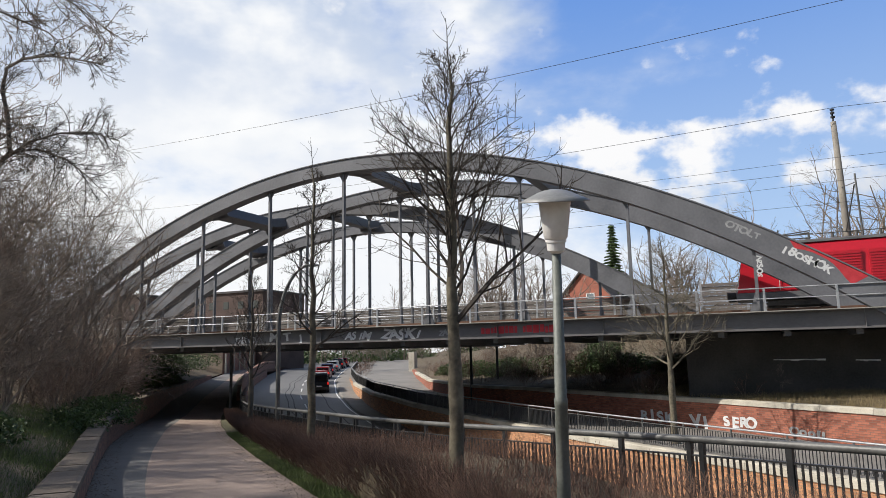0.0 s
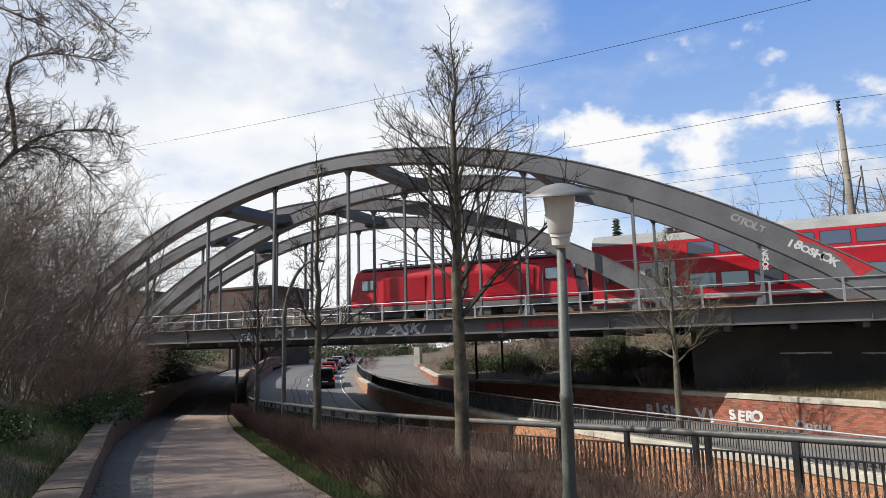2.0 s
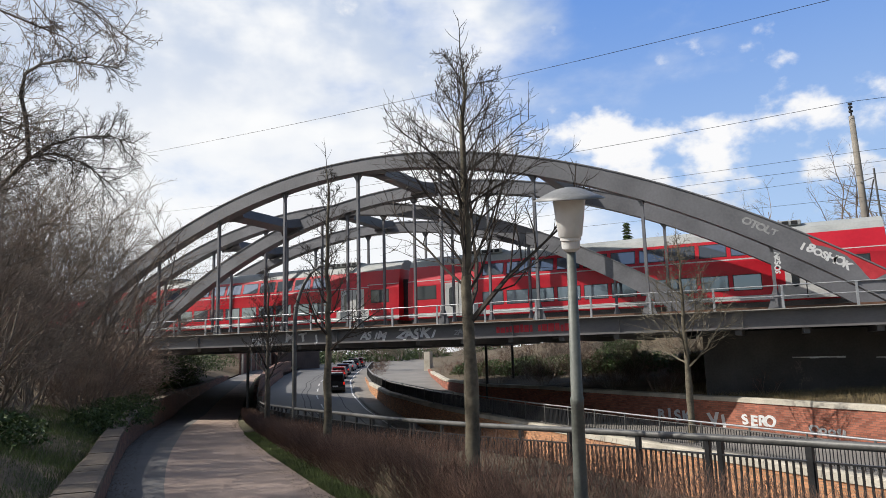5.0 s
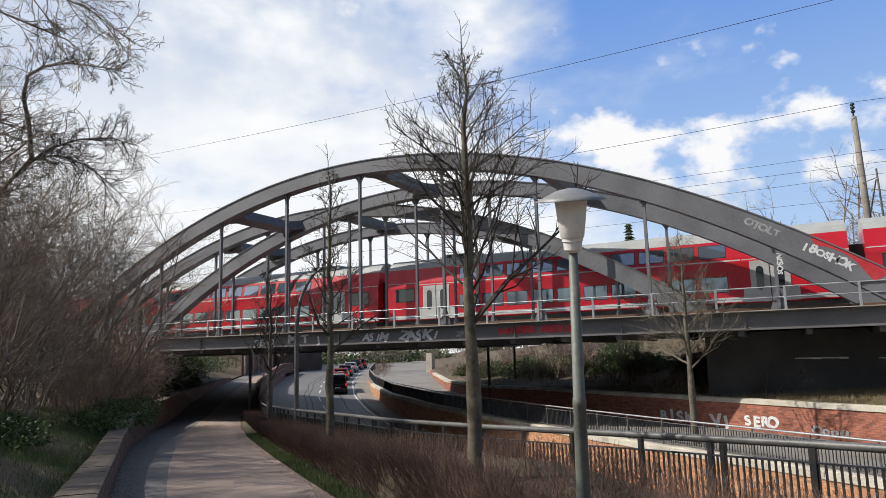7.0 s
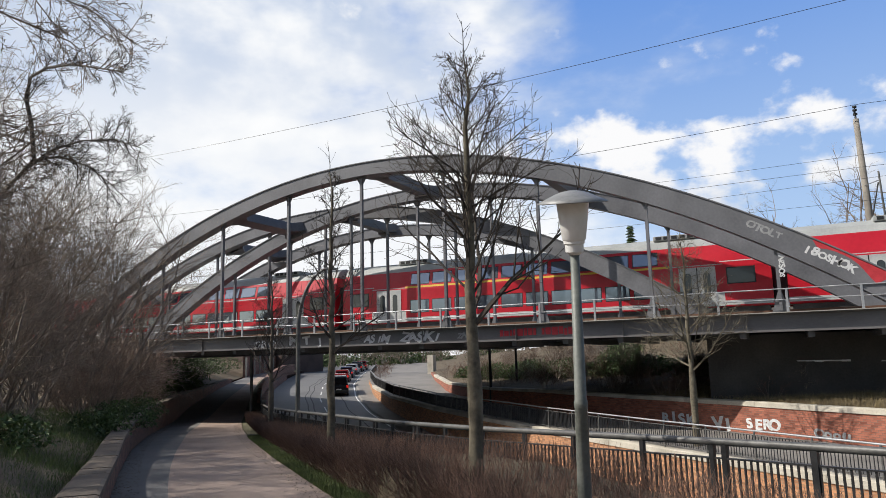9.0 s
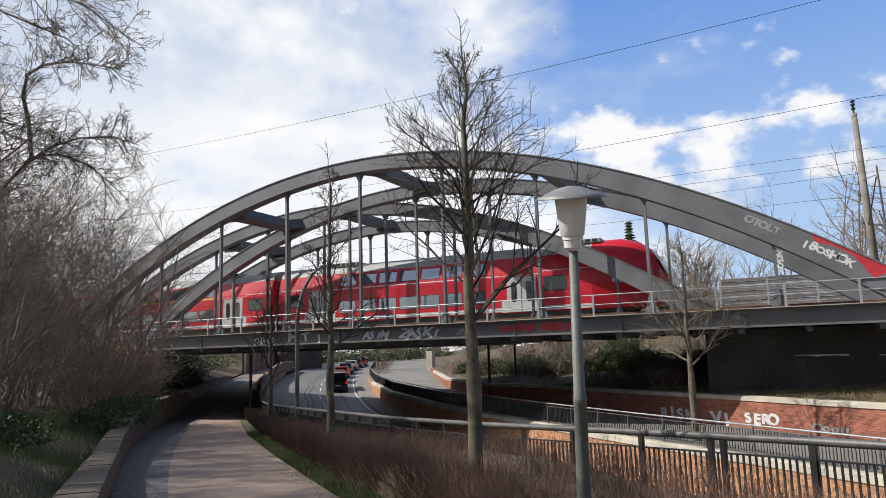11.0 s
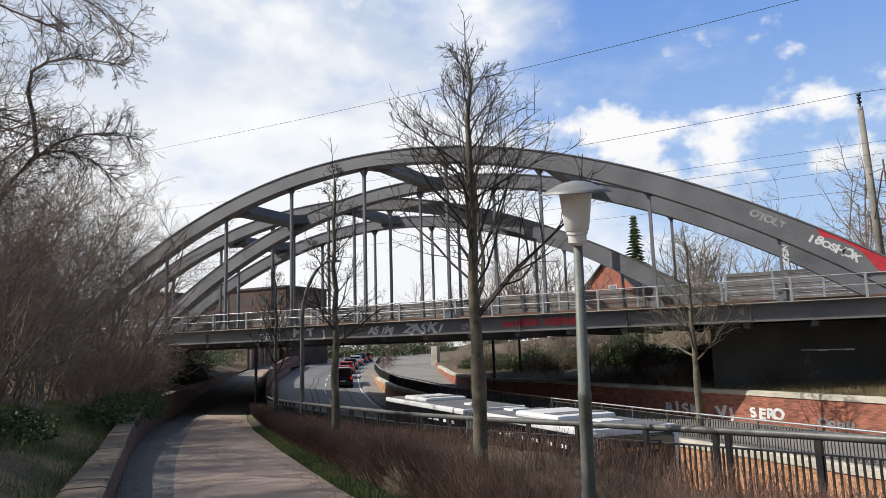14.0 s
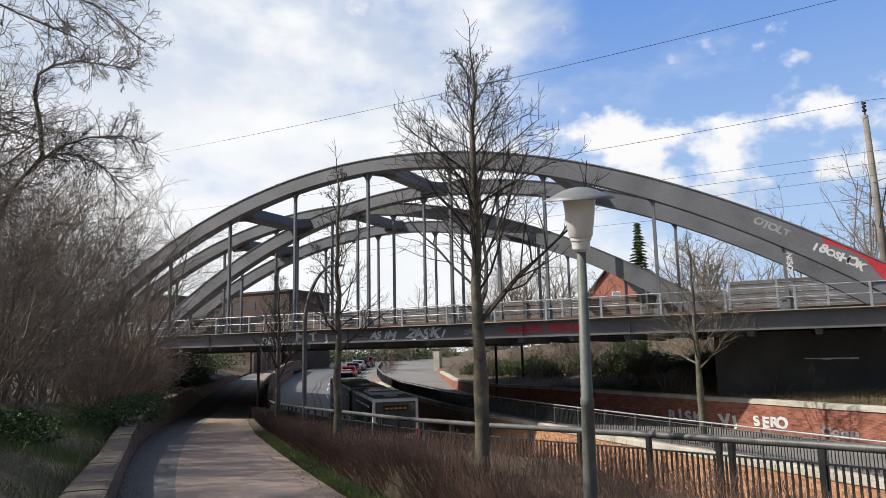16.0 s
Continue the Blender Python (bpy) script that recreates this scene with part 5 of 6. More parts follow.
def coach(first_class=False, cab=False):
    L = 27.4 if cab else 27.12
    c = thing("railway_coach", "red double-deck railway coach with grey roof and yellow stripe" if first_class else ("red double-deck control coach with sloping cab end" if cab else "red double-deck railway coach with grey roof"), "train coach", group="train coaches")
    end = L - 4.4 if cab else L - 0.35
    shell(HALF, 0.35, end, RED, "body", c)
    shell([(1.10, 3.92), (0.86, 4.30), (0.45, 4.55), (0.0, 4.63)], 0.35, end, ROOF, "roof", c, "dusty grey roof")
    panel(0.36, end, 0.66, 0.90, PALE, "sill_stripe", c, 0.006)
    shell([(1.22, 0.28), (1.28, 0.56)], 0.5, end - 0.2, SKIRT, "skirt", c)
    dx1, dx2 = 3.0, (L - 9.6 if cab else L - 4.9)
    # lower and upper light line
    if first_class:
        panel(5.2, dx2 - 0.4, 2.80, 2.92, YELLOW, "class_stripe", c, 0.006)
    else:
        panel(5.2, dx2 - 0.4, 2.80, 2.87, PALE, "light_line", c, 0.006)
    panel(0.36, 2.8, 2.95, 3.0, PALE, "light_line", c, 0.006)
    panel(dx2 + 2.1, end, 2.95, 3.0, PALE, "light_line", c, 0.006)
    for x in (dx1, dx2):
        coach_end_door(c, x)
    x = dx1 + 2.6
    k = 0
    while x + 1.5 < dx2 - 0.3:
        for z0, z1 in ((1.22, 1.98), (3.05, 3.72)):
            panel(x - 0.04, x + 1.34, z0 - 0.04, z1 + 0.04, RUBBER, "window_frame", c, 0.004)
            panel(x, x + 1.3, z0, z1, PANE, "window", c, 0.009)
        x += 1.58
        k += 1
    for x in ((1.15, L - 7.2) if cab else (1.05, L - 2.45)):
        panel(x - 0.05, x + 1.35, 1.76, 2.64, RUBBER, "window_frame", c, 0.004)
        panel(x, x + 1.3, 1.81, 2.59, DOORGLASS, "window", c, 0.009)
    # roof gear
    for x in (4.4, L - 6.2):
        bm = bmesh.new()
        box(bm, x, x + 2.3, -0.8, 0.8, 4.45, 4.72, 0.05)
        u = part("roof_unit", bm, ROOF, c)
        for i in range(5):
            part("grille_slat", box(bmesh.new(), x + 0.15 + i * 0.42, x + 0.45 + i * 0.42, -0.82, -0.79, 4.5, 4.68), RUBBER, u)
    bm = bmesh.new()
    box(bm, -0.02 if not cab else 0.0, 0.36, -0.75, 0.75, 0.95, 3.25)
    part("gangway", bm, RUBBER, c, "black rubber gangway bellows")
    if not cab:
        part("gangway", box(bmesh.new(), L - 0.36, L - 0.0, -0.75, 0.75, 0.95, 3.25), RUBBER, c, "black rubber gangway bellows")
    bogie(c, 3.2)
    bogie(c, L - 3.9)
    if cab:
        # raked driver's end in stations of shrinking section
        full = HALF + CROWN[1:]
        rows = []
        for k, (dx, low, high) in enumerate(((0, 1, 1), (1.6, 1, 1), (2.6, 1, 0.93), (3.3, 0.98, 0.80), (3.8, 0.93, 0.62), (4.15, 0.86, 0.44), (4.3, 0.75, 0.30))):
            row = []
            top = 0.6 + (4.63 - 0.6) * high
            ring = full + [(-y, z) for y, z in reversed(full) if y > 0]
            for y, z in ring:
                zz = 0.6 + (z - 0.6) * high
                row.append((end + dx, y * low * (1 if high > 0.9 else 0.97), zz))
            rows.append(row)
        v, f = ribbon(rows)
        n = len(rows[0])
        f.append(tuple(len(v) - n + j for j in range(n)))
        part_mesh("cab", mesh_from("cab", v, f, RED, True), c, "sloping red driver's cab")
        v = []
        for dx, z, w in ((3.32, 3.75, 0.85), (3.82, 3.02, 1.05), (4.17, 2.28, 1.12)):
            for y in (-w, -w * 0.5, 0, w * 0.5, w):
                v.append((end + dx + 0.06 - 0.08 * abs(y), y, z + 0.04))
        f = [(r * 5 + i, r * 5 + i + 1, r * 5 + 6 + i, r * 5 + 5 + i) for r in range(2) for i in range(4)]
        part_mesh("windscreen", mesh_from("windscreen", v, f, DOORGLASS, True), c, "dark raked windscreen")
        for s in (-1, 1):
            v = [(end + 1.2, s * 1.40, 2.0), (end + 2.75, s * 1.39, 2.0), (end + 2.35, s * 1.37, 2.85), (end + 1.2, s * 1.38, 2.85)]
            v += [(x, y - s * 0.05, z) for x, y, z in v]
            part_mesh("cab_window", mesh_from("cab_window", v, [(0, 1, 2, 3), (7, 6, 5, 4), (0, 4, 5, 1), (1, 5, 6, 2), (2, 6, 7, 3), (3, 7, 4, 0)], PANE), c)
        part("coupler_beam", box(bmesh.new(), end + 3.6, end + 4.45, -1.2, 1.2, 0.55, 1.0, 0.04), PALE, c)
    return c


def locomotive():
    c = thing("locomotive", "red electric locomotive with ribbed sides and grey frame", "locomotive")
    sec = [(1.42, 1.12), (1.48, 1.2), (1.48, 3.05), (1.38, 3.45), (1.10, 3.62)]
    L = 16.6
    # raked cab ends through the x of each height
    def rake(p):
        x, y, z = p
        k = max(0.0, z - 1.9) * 0.30
        return (x + (k if x < L / 2 else -k), y * (0.93 if z > 3 else 1), z)
    shell(sec, 0.55, L - 0.55, RED, "body", c, shift=rake)
    shell([(1.30, 3.56), (1.1, 3.68), (0.6, 3.80), (0, 3.84)], 1.3, L - 1.3, SKIRT, "roof", c, "dark sooty roof")
    part("frame", box(bmesh.new(), 0.5, L - 0.5, -1.44, 1.44, 0.78, 1.14, 0.03), LOCO_GREY, c, "grey locomotive underframe")
    part("equipment_box", box(bmesh.new(), 6.0, 10.6, -1.3, 1.3, 0.3, 0.8, 0.05), SKIRT, c)
    for x0, x1 in ((3.2, 6.2), (6.6, 10.0), (10.4, 13.4)):
        grille = part("side_grille", box(bmesh.new(), x0 - 0.05, x1 + 0.05, -1.497, 1.497, 1.42, 2.98), RED, c, "ribbed red side panel")
        for i in range(11):
            part("rib", box(bmesh.new(), x0, x1, -1.53, 1.53, 1.47 + i * 0.135, 1.53 + i * 0.135), RED, grille)
    for x in (1.55, L - 2.45):
        part("window_frame", box(bmesh.new(), x - 0.05, x + 0.95, -1.492, 1.492, 2.2, 2.92), RUBBER, c)
        part("window", box(bmesh.new(), x, x + 0.9, -1.5, 1.5, 2.25, 2.87), PANE, c)
    for x in (2.55, L - 2.62):
        part("handrail", rod(rod(bmesh.new(), (x, -1.53, 1.2), (x, -1.53, 2.6), 0.02), (x, 1.53, 1.2), (x, 1.53, 2.6), 0.02), PALE, c)
    for s, x in ((-1, 0.52), (1, L - 0.52)):
        v = [(x + (-s) * 0.16, -1.15, 2.35), (x + (-s) * 0.16, 1.15, 2.35), (x + (-s) * 0.42, 1.05, 3.15), (x + (-s) * 0.42, -1.05, 3.15)]
        v += [(a - s * 0.06, b, d) for a, b, d in v]
        part_mesh("windscreen", mesh_from("windscreen", v, [(0, 1, 2, 3), (7, 6, 5, 4), (0, 4, 5, 1), (1, 5, 6, 2), (2, 6, 7, 3), (3, 7, 4, 0)], PANE), c)
        for y in (-0.9, 0.9):
            part("buffer", rod(bmesh.new(), (x, y, 1.02), (x + s * 0.5, y, 1.02), 0.2, 0.22, 14), RUBBER, c)
            part("headlight", rod(bmesh.new(), (x - s * 0.05, y * 0.95, 1.6), (x + s * 0.03, y * 0.95, 1.6), 0.12, 0.12, 14), PALE, c)
        part("buffer_beam", box(bmesh.new(), x - 0.05, x + 0.05, -1.35, 1.35, 0.75, 1.25), LOCO_GREY, c)
    # roof gear with one raised and one folded pantograph
    for x in (2.4, 12.6):
        bm = bmesh.new()
        box(bm, x, x + 1.9, -0.75, -0.68, 4.02, 4.08)
        box(bm, x, x + 1.9, 0.68, 0.75, 4.02, 4.08)
        for i in (0.2, 1.7):
            for y in (-0.72, 0.72):
                rod(bm, (x + i, y, 3.68), (x + i, y, 4.03), 0.07, 0.05, 10)
        p = part("pantograph_base", bm, SKIRT, c)
        bm = bmesh.new()
        if x > 8:
            for y in (-0.35, 0.35):
                rod(bm, (x + 0.2, y, 4.1), (x + 1.9, y * 0.8, 4.75), 0.03)
                rod(bm, (x + 1.9, y * 0.8, 4.75), (x + 0.6, y * 0.9, 5.5), 0.022)
            rod(bm, (x + 0.6, -0.95, 5.52), (x + 0.6, 0.95, 5.52), 0.035)
        else:
            for y in (-0.35, 0.35):
                rod(bm, (x + 0.1, y, 4.12), (x + 1.8, y, 4.28), 0.03)
            rod(bm, (x + 0.3, -0.95, 4.32), (x + 0.3, 0.95, 4.32), 0.035)
        part("pantograph_arm", bm, SKIRT, c)
    for i in range(7):
        bm = bmesh.new()
        rod(bm, (5.2 + i * 1.05, -0.5, 3.75), (5.2 + i * 1.05, -0.5, 4.05), 0.07, 0.05, 10)
        part("insulator", bm, SKIRT, c)
    bm = bmesh.new()
    rod(bm, (4.4, -0.5, 4.07), (12.6, -0.5, 4.07), 0.025)
    part("roof_line", bm, SKIRT, c)
    bogie(c, 3.6)
    bogie(c, L - 3.6)
    return c


TRAIN_Y = 40.1
loco = locomotive()
proto = coach()
train = [(loco, 0.0), (proto, 16.5), (copy_thing(proto, Matrix()), 16.5 + 27.12), (copy_thing(proto, Matrix()), 16.5 + 2 * 27.12), (coach(first_class=True), 16.5 + 3 * 27.12), (coach(cab=True), 16.5 + 4 * 27.12)]

# ---- articulated bus ----
BUSWHITE = material("white_bus_paint", (0.68, 0.68, 0.67), (0.82, 0.82, 0.81), 0.8, 0.3, 0, 0.02, 8)
BUSGLASS = glass("black_bus_glass", (0.01, 0.01, 0.012), 0.05)
SIGN_GLOW = glow("amber_sign", (0.40, 0.15, 0.02), 0.15)
TAIL = glow("red_tail_light", (0.9, 0.02, 0.01), 0.5)
bus = thing("bus", "white articulated city bus with black window bands", "bus")


def bus_section(x0, x1, name):
    s = part(name, box(bmesh.new(), x0, x1, -1.275, 1.275, 0.32, 1.15, 0.05), BUSWHITE, bus)
    part("window_band", box(bmesh.new(), x0 + 0.03, x1 - 0.03, -1.27, 1.27, 1.12, 2.80, 0.03), BUSGLASS, s, "black glazed side windows")
    part("roof_edge", box(bmesh.new(), x0, x1, -1.26, 1.26, 2.78, 2.98, 0.06), BUSWHITE, s, "white roof with rounded edge")
    part("roof_panel", box(bmesh.new(), x0 + 0.06, x1 - 0.06, -1.17, 1.17, 2.93, 2.992, 0.02), LOCO_GREY, s, "dull grey roof panel")
    n = int((x1 - x0) / 1.5)
    for i in range(1, n):
        part("window_post", box(bmesh.new(), x0 + (x1 - x0) * i / n - 0.03, x0 + (x1 - x0) * i / n + 0.03, -1.276, 1.276, 1.2, 2.62), RUBBER, s)
    return s


rear_s = bus_section(0, 7.2, "rear_section")
front_s = bus_section(8.5, 19.0, "front_section")
bell = part("bellows", box(bmesh.new(), 7.2, 8.5, -1.12, 1.12, 0.5, 2.85), RUBBER, bus, "grey concertina bellows")
for i in range(9):
    part("fold", box(bmesh.new(), 7.24 + i * 0.14, 7.31 + i * 0.14, -1.2, 1.2, 0.45, 2.92, 0.015), LOCO_GREY, bell)
for x0, x1, y0, y1 in ((2.2, 4.9, -0.95, 0.95), (13.6, 16.8, -0.95, 0.95)):
    unit = part("roof_unit", box(bmesh.new(), x0, x1, y0, y1, 2.95, 3.14, 0.10), BUSWHITE, bus, "white rounded roof air-conditioning unit")
    part("vent_panel", box(bmesh.new(), x0 + 0.35, x0 + 0.95, y0 + 0.1, y1 - 0.1, 3.10, 3.156), LOCO_GREY, unit)
for x in (6.3, 10.0, 1.0):
    part("roof_hatch", box(bmesh.new(), x, x + 0.7, -0.35, 0.35, 2.96, 3.06, 0.03), BUSWHITE, bus)
for x in (2.6, 10.8, 17.0):
    for s in (-1, 1):
        w = part("wheel", rod(bmesh.new(), (x, s * 1.0, 0.48), (x, s * 1.285, 0.48), 0.48, 0.48, 24), RUBBER, bus)
        part("rim", rod(bmesh.new(), (x, s * 1.28, 0.48), (x, s * 1.30, 0.48), 0.27, 0.27, 20), RAIL_STEEL, w)
part("rear_window", box(bmesh.new(), -0.02, 0.04, -1.12, 1.12, 1.05, 2.72, 0.01), BUSGLASS, rear_s, "black rear window")
for y in (-1.2, 1.2):
    part("corner_post", box(bmesh.new(), -0.03, 0.16, y - 0.08, y + 0.08, 0.4, 2.9, 0.03), BUSWHITE, rear_s)
    part("tail_light", box(bmesh.new(), -0.045, 0.0, y - 0.06, y + 0.06, 0.9, 1.3), TAIL, rear_s)
sign = part("sign", box(bmesh.new(), -0.04, -0.01, -0.7, 0.7, 2.3, 2.6), RUBBER, rear_s, "dark destination display")
for i in range(5):
    part("sign_bar", box(bmesh.new(), -0.05, -0.03, -0.6 + i * 0.25, -0.42 + i * 0.25, 2.40, 2.48), SIGN_GLOW, sign)
for i, w in enumerate((0.5, 0.3, 0.6, 0.4, 0.7, 0.35)):
    for s in (1,):
        part("lettering_bar", box(bmesh.new(), 9.4 + i * 0.85, 9.4 + i * 0.85 + w, 1.272, 1.282, 2.40, 2.52), BUSWHITE, front_s)
        part("lettering_bar", box(bmesh.new(), 1.2 + i * 0.8, 1.2 + i * 0.8 + w * 0.8, 1.272, 1.282, 2.40, 2.5), BUSWHITE, rear_s)
part("windscreen", box(bmesh.new(), 18.97, 19.03, -1.15, 1.15, 0.95, 2.65, 0.01), BUSGLASS, front_s)

# ---- waiting traffic ----
def car_paint(name, c):
    return material(name, tuple(k * 0.85 for k in c), c, 0.6, 0.25, 0.2, 0.0, 8)


def car(label, paint, L, W, H, van, a):
    b = interp(FAR_B, a) - 3.4
    p, q = AB(a, b), AB(a + 1, interp(FAR_B, a + 1) - 3.4)
    m = Matrix.Translation(AB(a, b, interp(ROAD_Z, a))) @ Matrix.Rotation(math.atan2(q.y - p.y, q.x - p.x), 4, "Z")
    c = thing("van" if van else "car", label, "van" if van else "car", m, "queue of traffic")
    bm = bmesh.new()
    box(bm, 0, L, -W / 2, W / 2, 0.28, H * (0.55 if van else 0.60), 0.12)
    part("body", bm, paint, c)
    bm = bmesh.new()
    r = box(bm, 0.12 if van else 0.25, L * (0.80 if van else 0.70), -W / 2 + 0.06, W / 2 - 0.06, H * 0.5, H, 0.14)
    for v in bm.verts:
        k = max(0, (v.co.z - H * 0.55) / (H * 0.45))
        v.co.y *= 1 - 0.13 * k
        v.co.x += (0.10 if van else 0.35) * k * (1 if v.co.x < L * 0.4 else -1.6)
    part("cabin", bm, paint, c)
    bm = bmesh.new()
    box(bm, 0.10 if van else 0.38, 0.2 if van else 0.5, -W / 2 + 0.22, W / 2 - 0.22, H * 0.60, H * 0.90, 0.01)
    part("rear_window", bm, BUSGLASS, c)
    part("side_window", box(bmesh.new(), L * 0.2, L * 0.62, -W / 2 + 0.09, W / 2 - 0.09, H * 0.62, H * 0.86, 0.01), BUSGLASS, c)
    part("bumper", box(bmesh.new(), -0.06, 0.15, -W / 2 + 0.05, W / 2 - 0.05, 0.3, 0.6, 0.04), RUBBER, c)
    part("number_plate", box(bmesh.new(), -0.075, -0.05, -0.26, 0.26, 0.62, 0.73), WHITE, c)
    for y in (-1, 1):
        part("tail_light", box(bmesh.new(), -0.03, 0.08, y * (W / 2 - 0.12) - 0.09, y * (W / 2 - 0.12) + 0.09, H * 0.42, H * 0.55, 0.02), TAIL, c)
        for x in (0.85, L - 0.85):
            w = part("wheel", rod(bmesh.new(), (x, y * (W / 2 - 0.2), 0.32), (x, y * (W / 2 + 0.01), 0.32), 0.32, 0.32, 18), RUBBER, c)
            part("rim", rod(bmesh.new(), (x, y * (W / 2), 0.32), (x, y * (W / 2 + 0.02), 0.32), 0.19, 0.19, 14), RAIL_STEEL, w)
    return c


BLACKP, REDP, DARKP, SILVERP = car_paint("black_car_paint", (0.02, 0.02, 0.024)), car_paint("dark_red_car_paint", (0.25, 0.02, 0.02)), car_paint("dark_blue_car_paint", (0.03, 0.04, 0.08)), car_paint("silver_car_paint", (0.4, 0.41, 0.42))
car("black van waiting in the traffic queue", BLACKP, 5.0, 1.92, 1.95, True, 68)
for i, (lab, pt) in enumerate((("dark red car waiting in the queue", REDP), ("dark red car with brake lights on", REDP), ("dark blue car waiting in the queue", DARKP), ("silver car waiting in the queue", SILVERP), ("black car waiting in the queue", BLACKP), ("dark red car far along the queue", REDP))):
    car(lab, pt, 4.2, 1.75, 1.5, False, 75.5 + 6.6 * i)
# lane marks
marks = thing("lane_marking", "white dashed lane line on the road", "road marking", kind="structure")
for i in range(24):
    a = 20 + i * 5.0
    rows = []
    for s in (a, a + 1.2, a + 2.4):
        b = interp(FAR_B, s) - 5.2
        rows.append([AB(s, b - 0.06, interp(ROAD_Z, s) + 0.006), AB(s, b + 0.06, interp(ROAD_Z, s) + 0.006)])
    v, f = ribbon(rows)
    part_mesh("dash", mesh_from("dash", v, f, WHITE), marks)
for off in (-1.75,):
    rows = [[AB(s, interp(FAR_B, s) + off - 0.06, interp(ROAD_Z, s) + 0.006), AB(s, interp(FAR_B, s) + off + 0.06, interp(ROAD_Z, s) + 0.006)] for s in range(-10, 140, 2)]
    v, f = ribbon(rows)
    part_mesh("edge_line", mesh_from("edge_line", v, f, WHITE), marks)

seams = thing("tar_seam", "dark tar seams in the road surface", "road seam", kind="structure")
for off in (-6.1, -6.6, -3.2):
    rows = [[AB(s, interp(FAR_B, s) + off + 0.1 * math.sin(s * 0.7) - 0.05, interp(ROAD_Z, s) + 0.005), AB(s, interp(FAR_B, s) + off + 0.1 * math.sin(s * 0.7) + 0.05, interp(ROAD_Z, s) + 0.005)] for s in range(10, 120, 2)]
    v, f = ribbon(rows)
    part_mesh("seam", mesh_from("seam", v, f, RUBBER), seams)

# ---- beyond the tracks ----
def far_tree(seed, h, stems, lean, r=0.09):
    return shrub_mesh(seed, h, stems, lean, 3, (5, 5, 6), r)


FAR_TREES = [far_tree(51, 9, 3, 0.35), far_tree(52, 8, 5, 0.6), far_tree(53, 11, 2, 0.2)]
rng = random.Random(8)
for x, y, s, w in [(-24, 62, 0.9, 1), (-20, 66, 1.1, 0), (-16, 60, 0.8, 1), (-27, 70, 1.0, 2), (-31, 66, 0.8, 1), (-6, 62, 1.0, 0), (-3, 68, 1.05, 1), (1, 60, 0.95, 2), (5, 58, 1.1, 0), (7, 66, 1.15, 1), (10, 60, 1.2, 0), (-50, 75, 0.8, 1), (-57, 72, 0.8, 0), (-44, 80, 0.9, 2), (-64, 78, 0.9, 1), (-38, 76, 0.7, 0), (-70, 84, 1.0, 2), (14, 70, 1.1, 1), (8, 57, 1.35, 1), (11.5, 62, 1.5, 0), (3.5, 64, 1.2, 2), (15, 60, 1.45, 1), (-20.5, 57, 1.0, 1), (-22.5, 60, 1.05, 0), (-18.8, 58, 0.9, 1), (-21.5, 58, 0.72, 1), (-18, 57, 0.65, 0), (-25.5, 60, 0.65, 1), (-26.5, 66, 1.1, 2), (-8, 66, 1.1, 1), (-4.5, 57, 0.95, 1), (-24.5, 61, 0.95, 1), (-6.5, 60, 1.05, 1)]:
    t = thing("tree", "bare leafless tree beyond the railway", "tree", Matrix.Translation((x, y, 2.0)) @ Matrix.Rotation(rng.uniform(0, 6.28), 4, "Z") @ Matrix.Scale(s, 4), "trees beyond the railway")
    plant(t, FAR_TREES[w])
v, f = [], []
rng = random.Random(4)
tiers = [3.2 + 12.6 * (i / 35) ** 0.93 for i in range(36)]
for i, zt in enumerate(tiers):
    reach = 2.25 * (1 - (zt - 3) / 13.4) ** 0.9 + 0.12
    boughs = 11 if i < 26 else 7
    for j in range(boughs):
        a = 6.283 * (j + rng.random() * 0.7) / boughs + i
        ln = reach * rng.uniform(0.5, 1.15)
        for q in range(14):
            r = ln * (0.12 + 0.88 * (q + rng.random()) / 14)
            droop = -0.34 * r + 0.10 * r * r / max(ln, 0.3)
            side = (1 - r / ln * 0.7) * 0.34 * rng.uniform(-1, 1)
            p = Vector((r * math.cos(a) - side * math.sin(a), r * math.sin(a) + side * math.cos(a), zt + droop))
            d = Vector((math.cos(a + side), math.sin(a + side), -0.45))
            u = Vector((-math.sin(a), math.cos(a), 0)) * 0.09
            b = len(v)
            v += [p - d * 0.16 - u, p - d * 0.16 + u, p + d * 0.30, p + Vector((0, 0, -0.16))]
            f += [(b, b + 1, b + 2), (b, b + 2, b + 3), (b + 1, b + 3, b + 2)]
spruce = thing("spruce", "dark green pointed spruce tree", "tree", Matrix.Translation((-15.2, 80, 0)))
part_mesh("needles", mesh_from("needles", v, f, LEAF), spruce)
v, f = [], []
tube(v, f, [Vector((0, 0, 0)), Vector((0, 0, 15.9))], 0.22, 0.02, 8)
part_mesh("trunk", mesh_from("trunk", v, f, BARK), spruce)

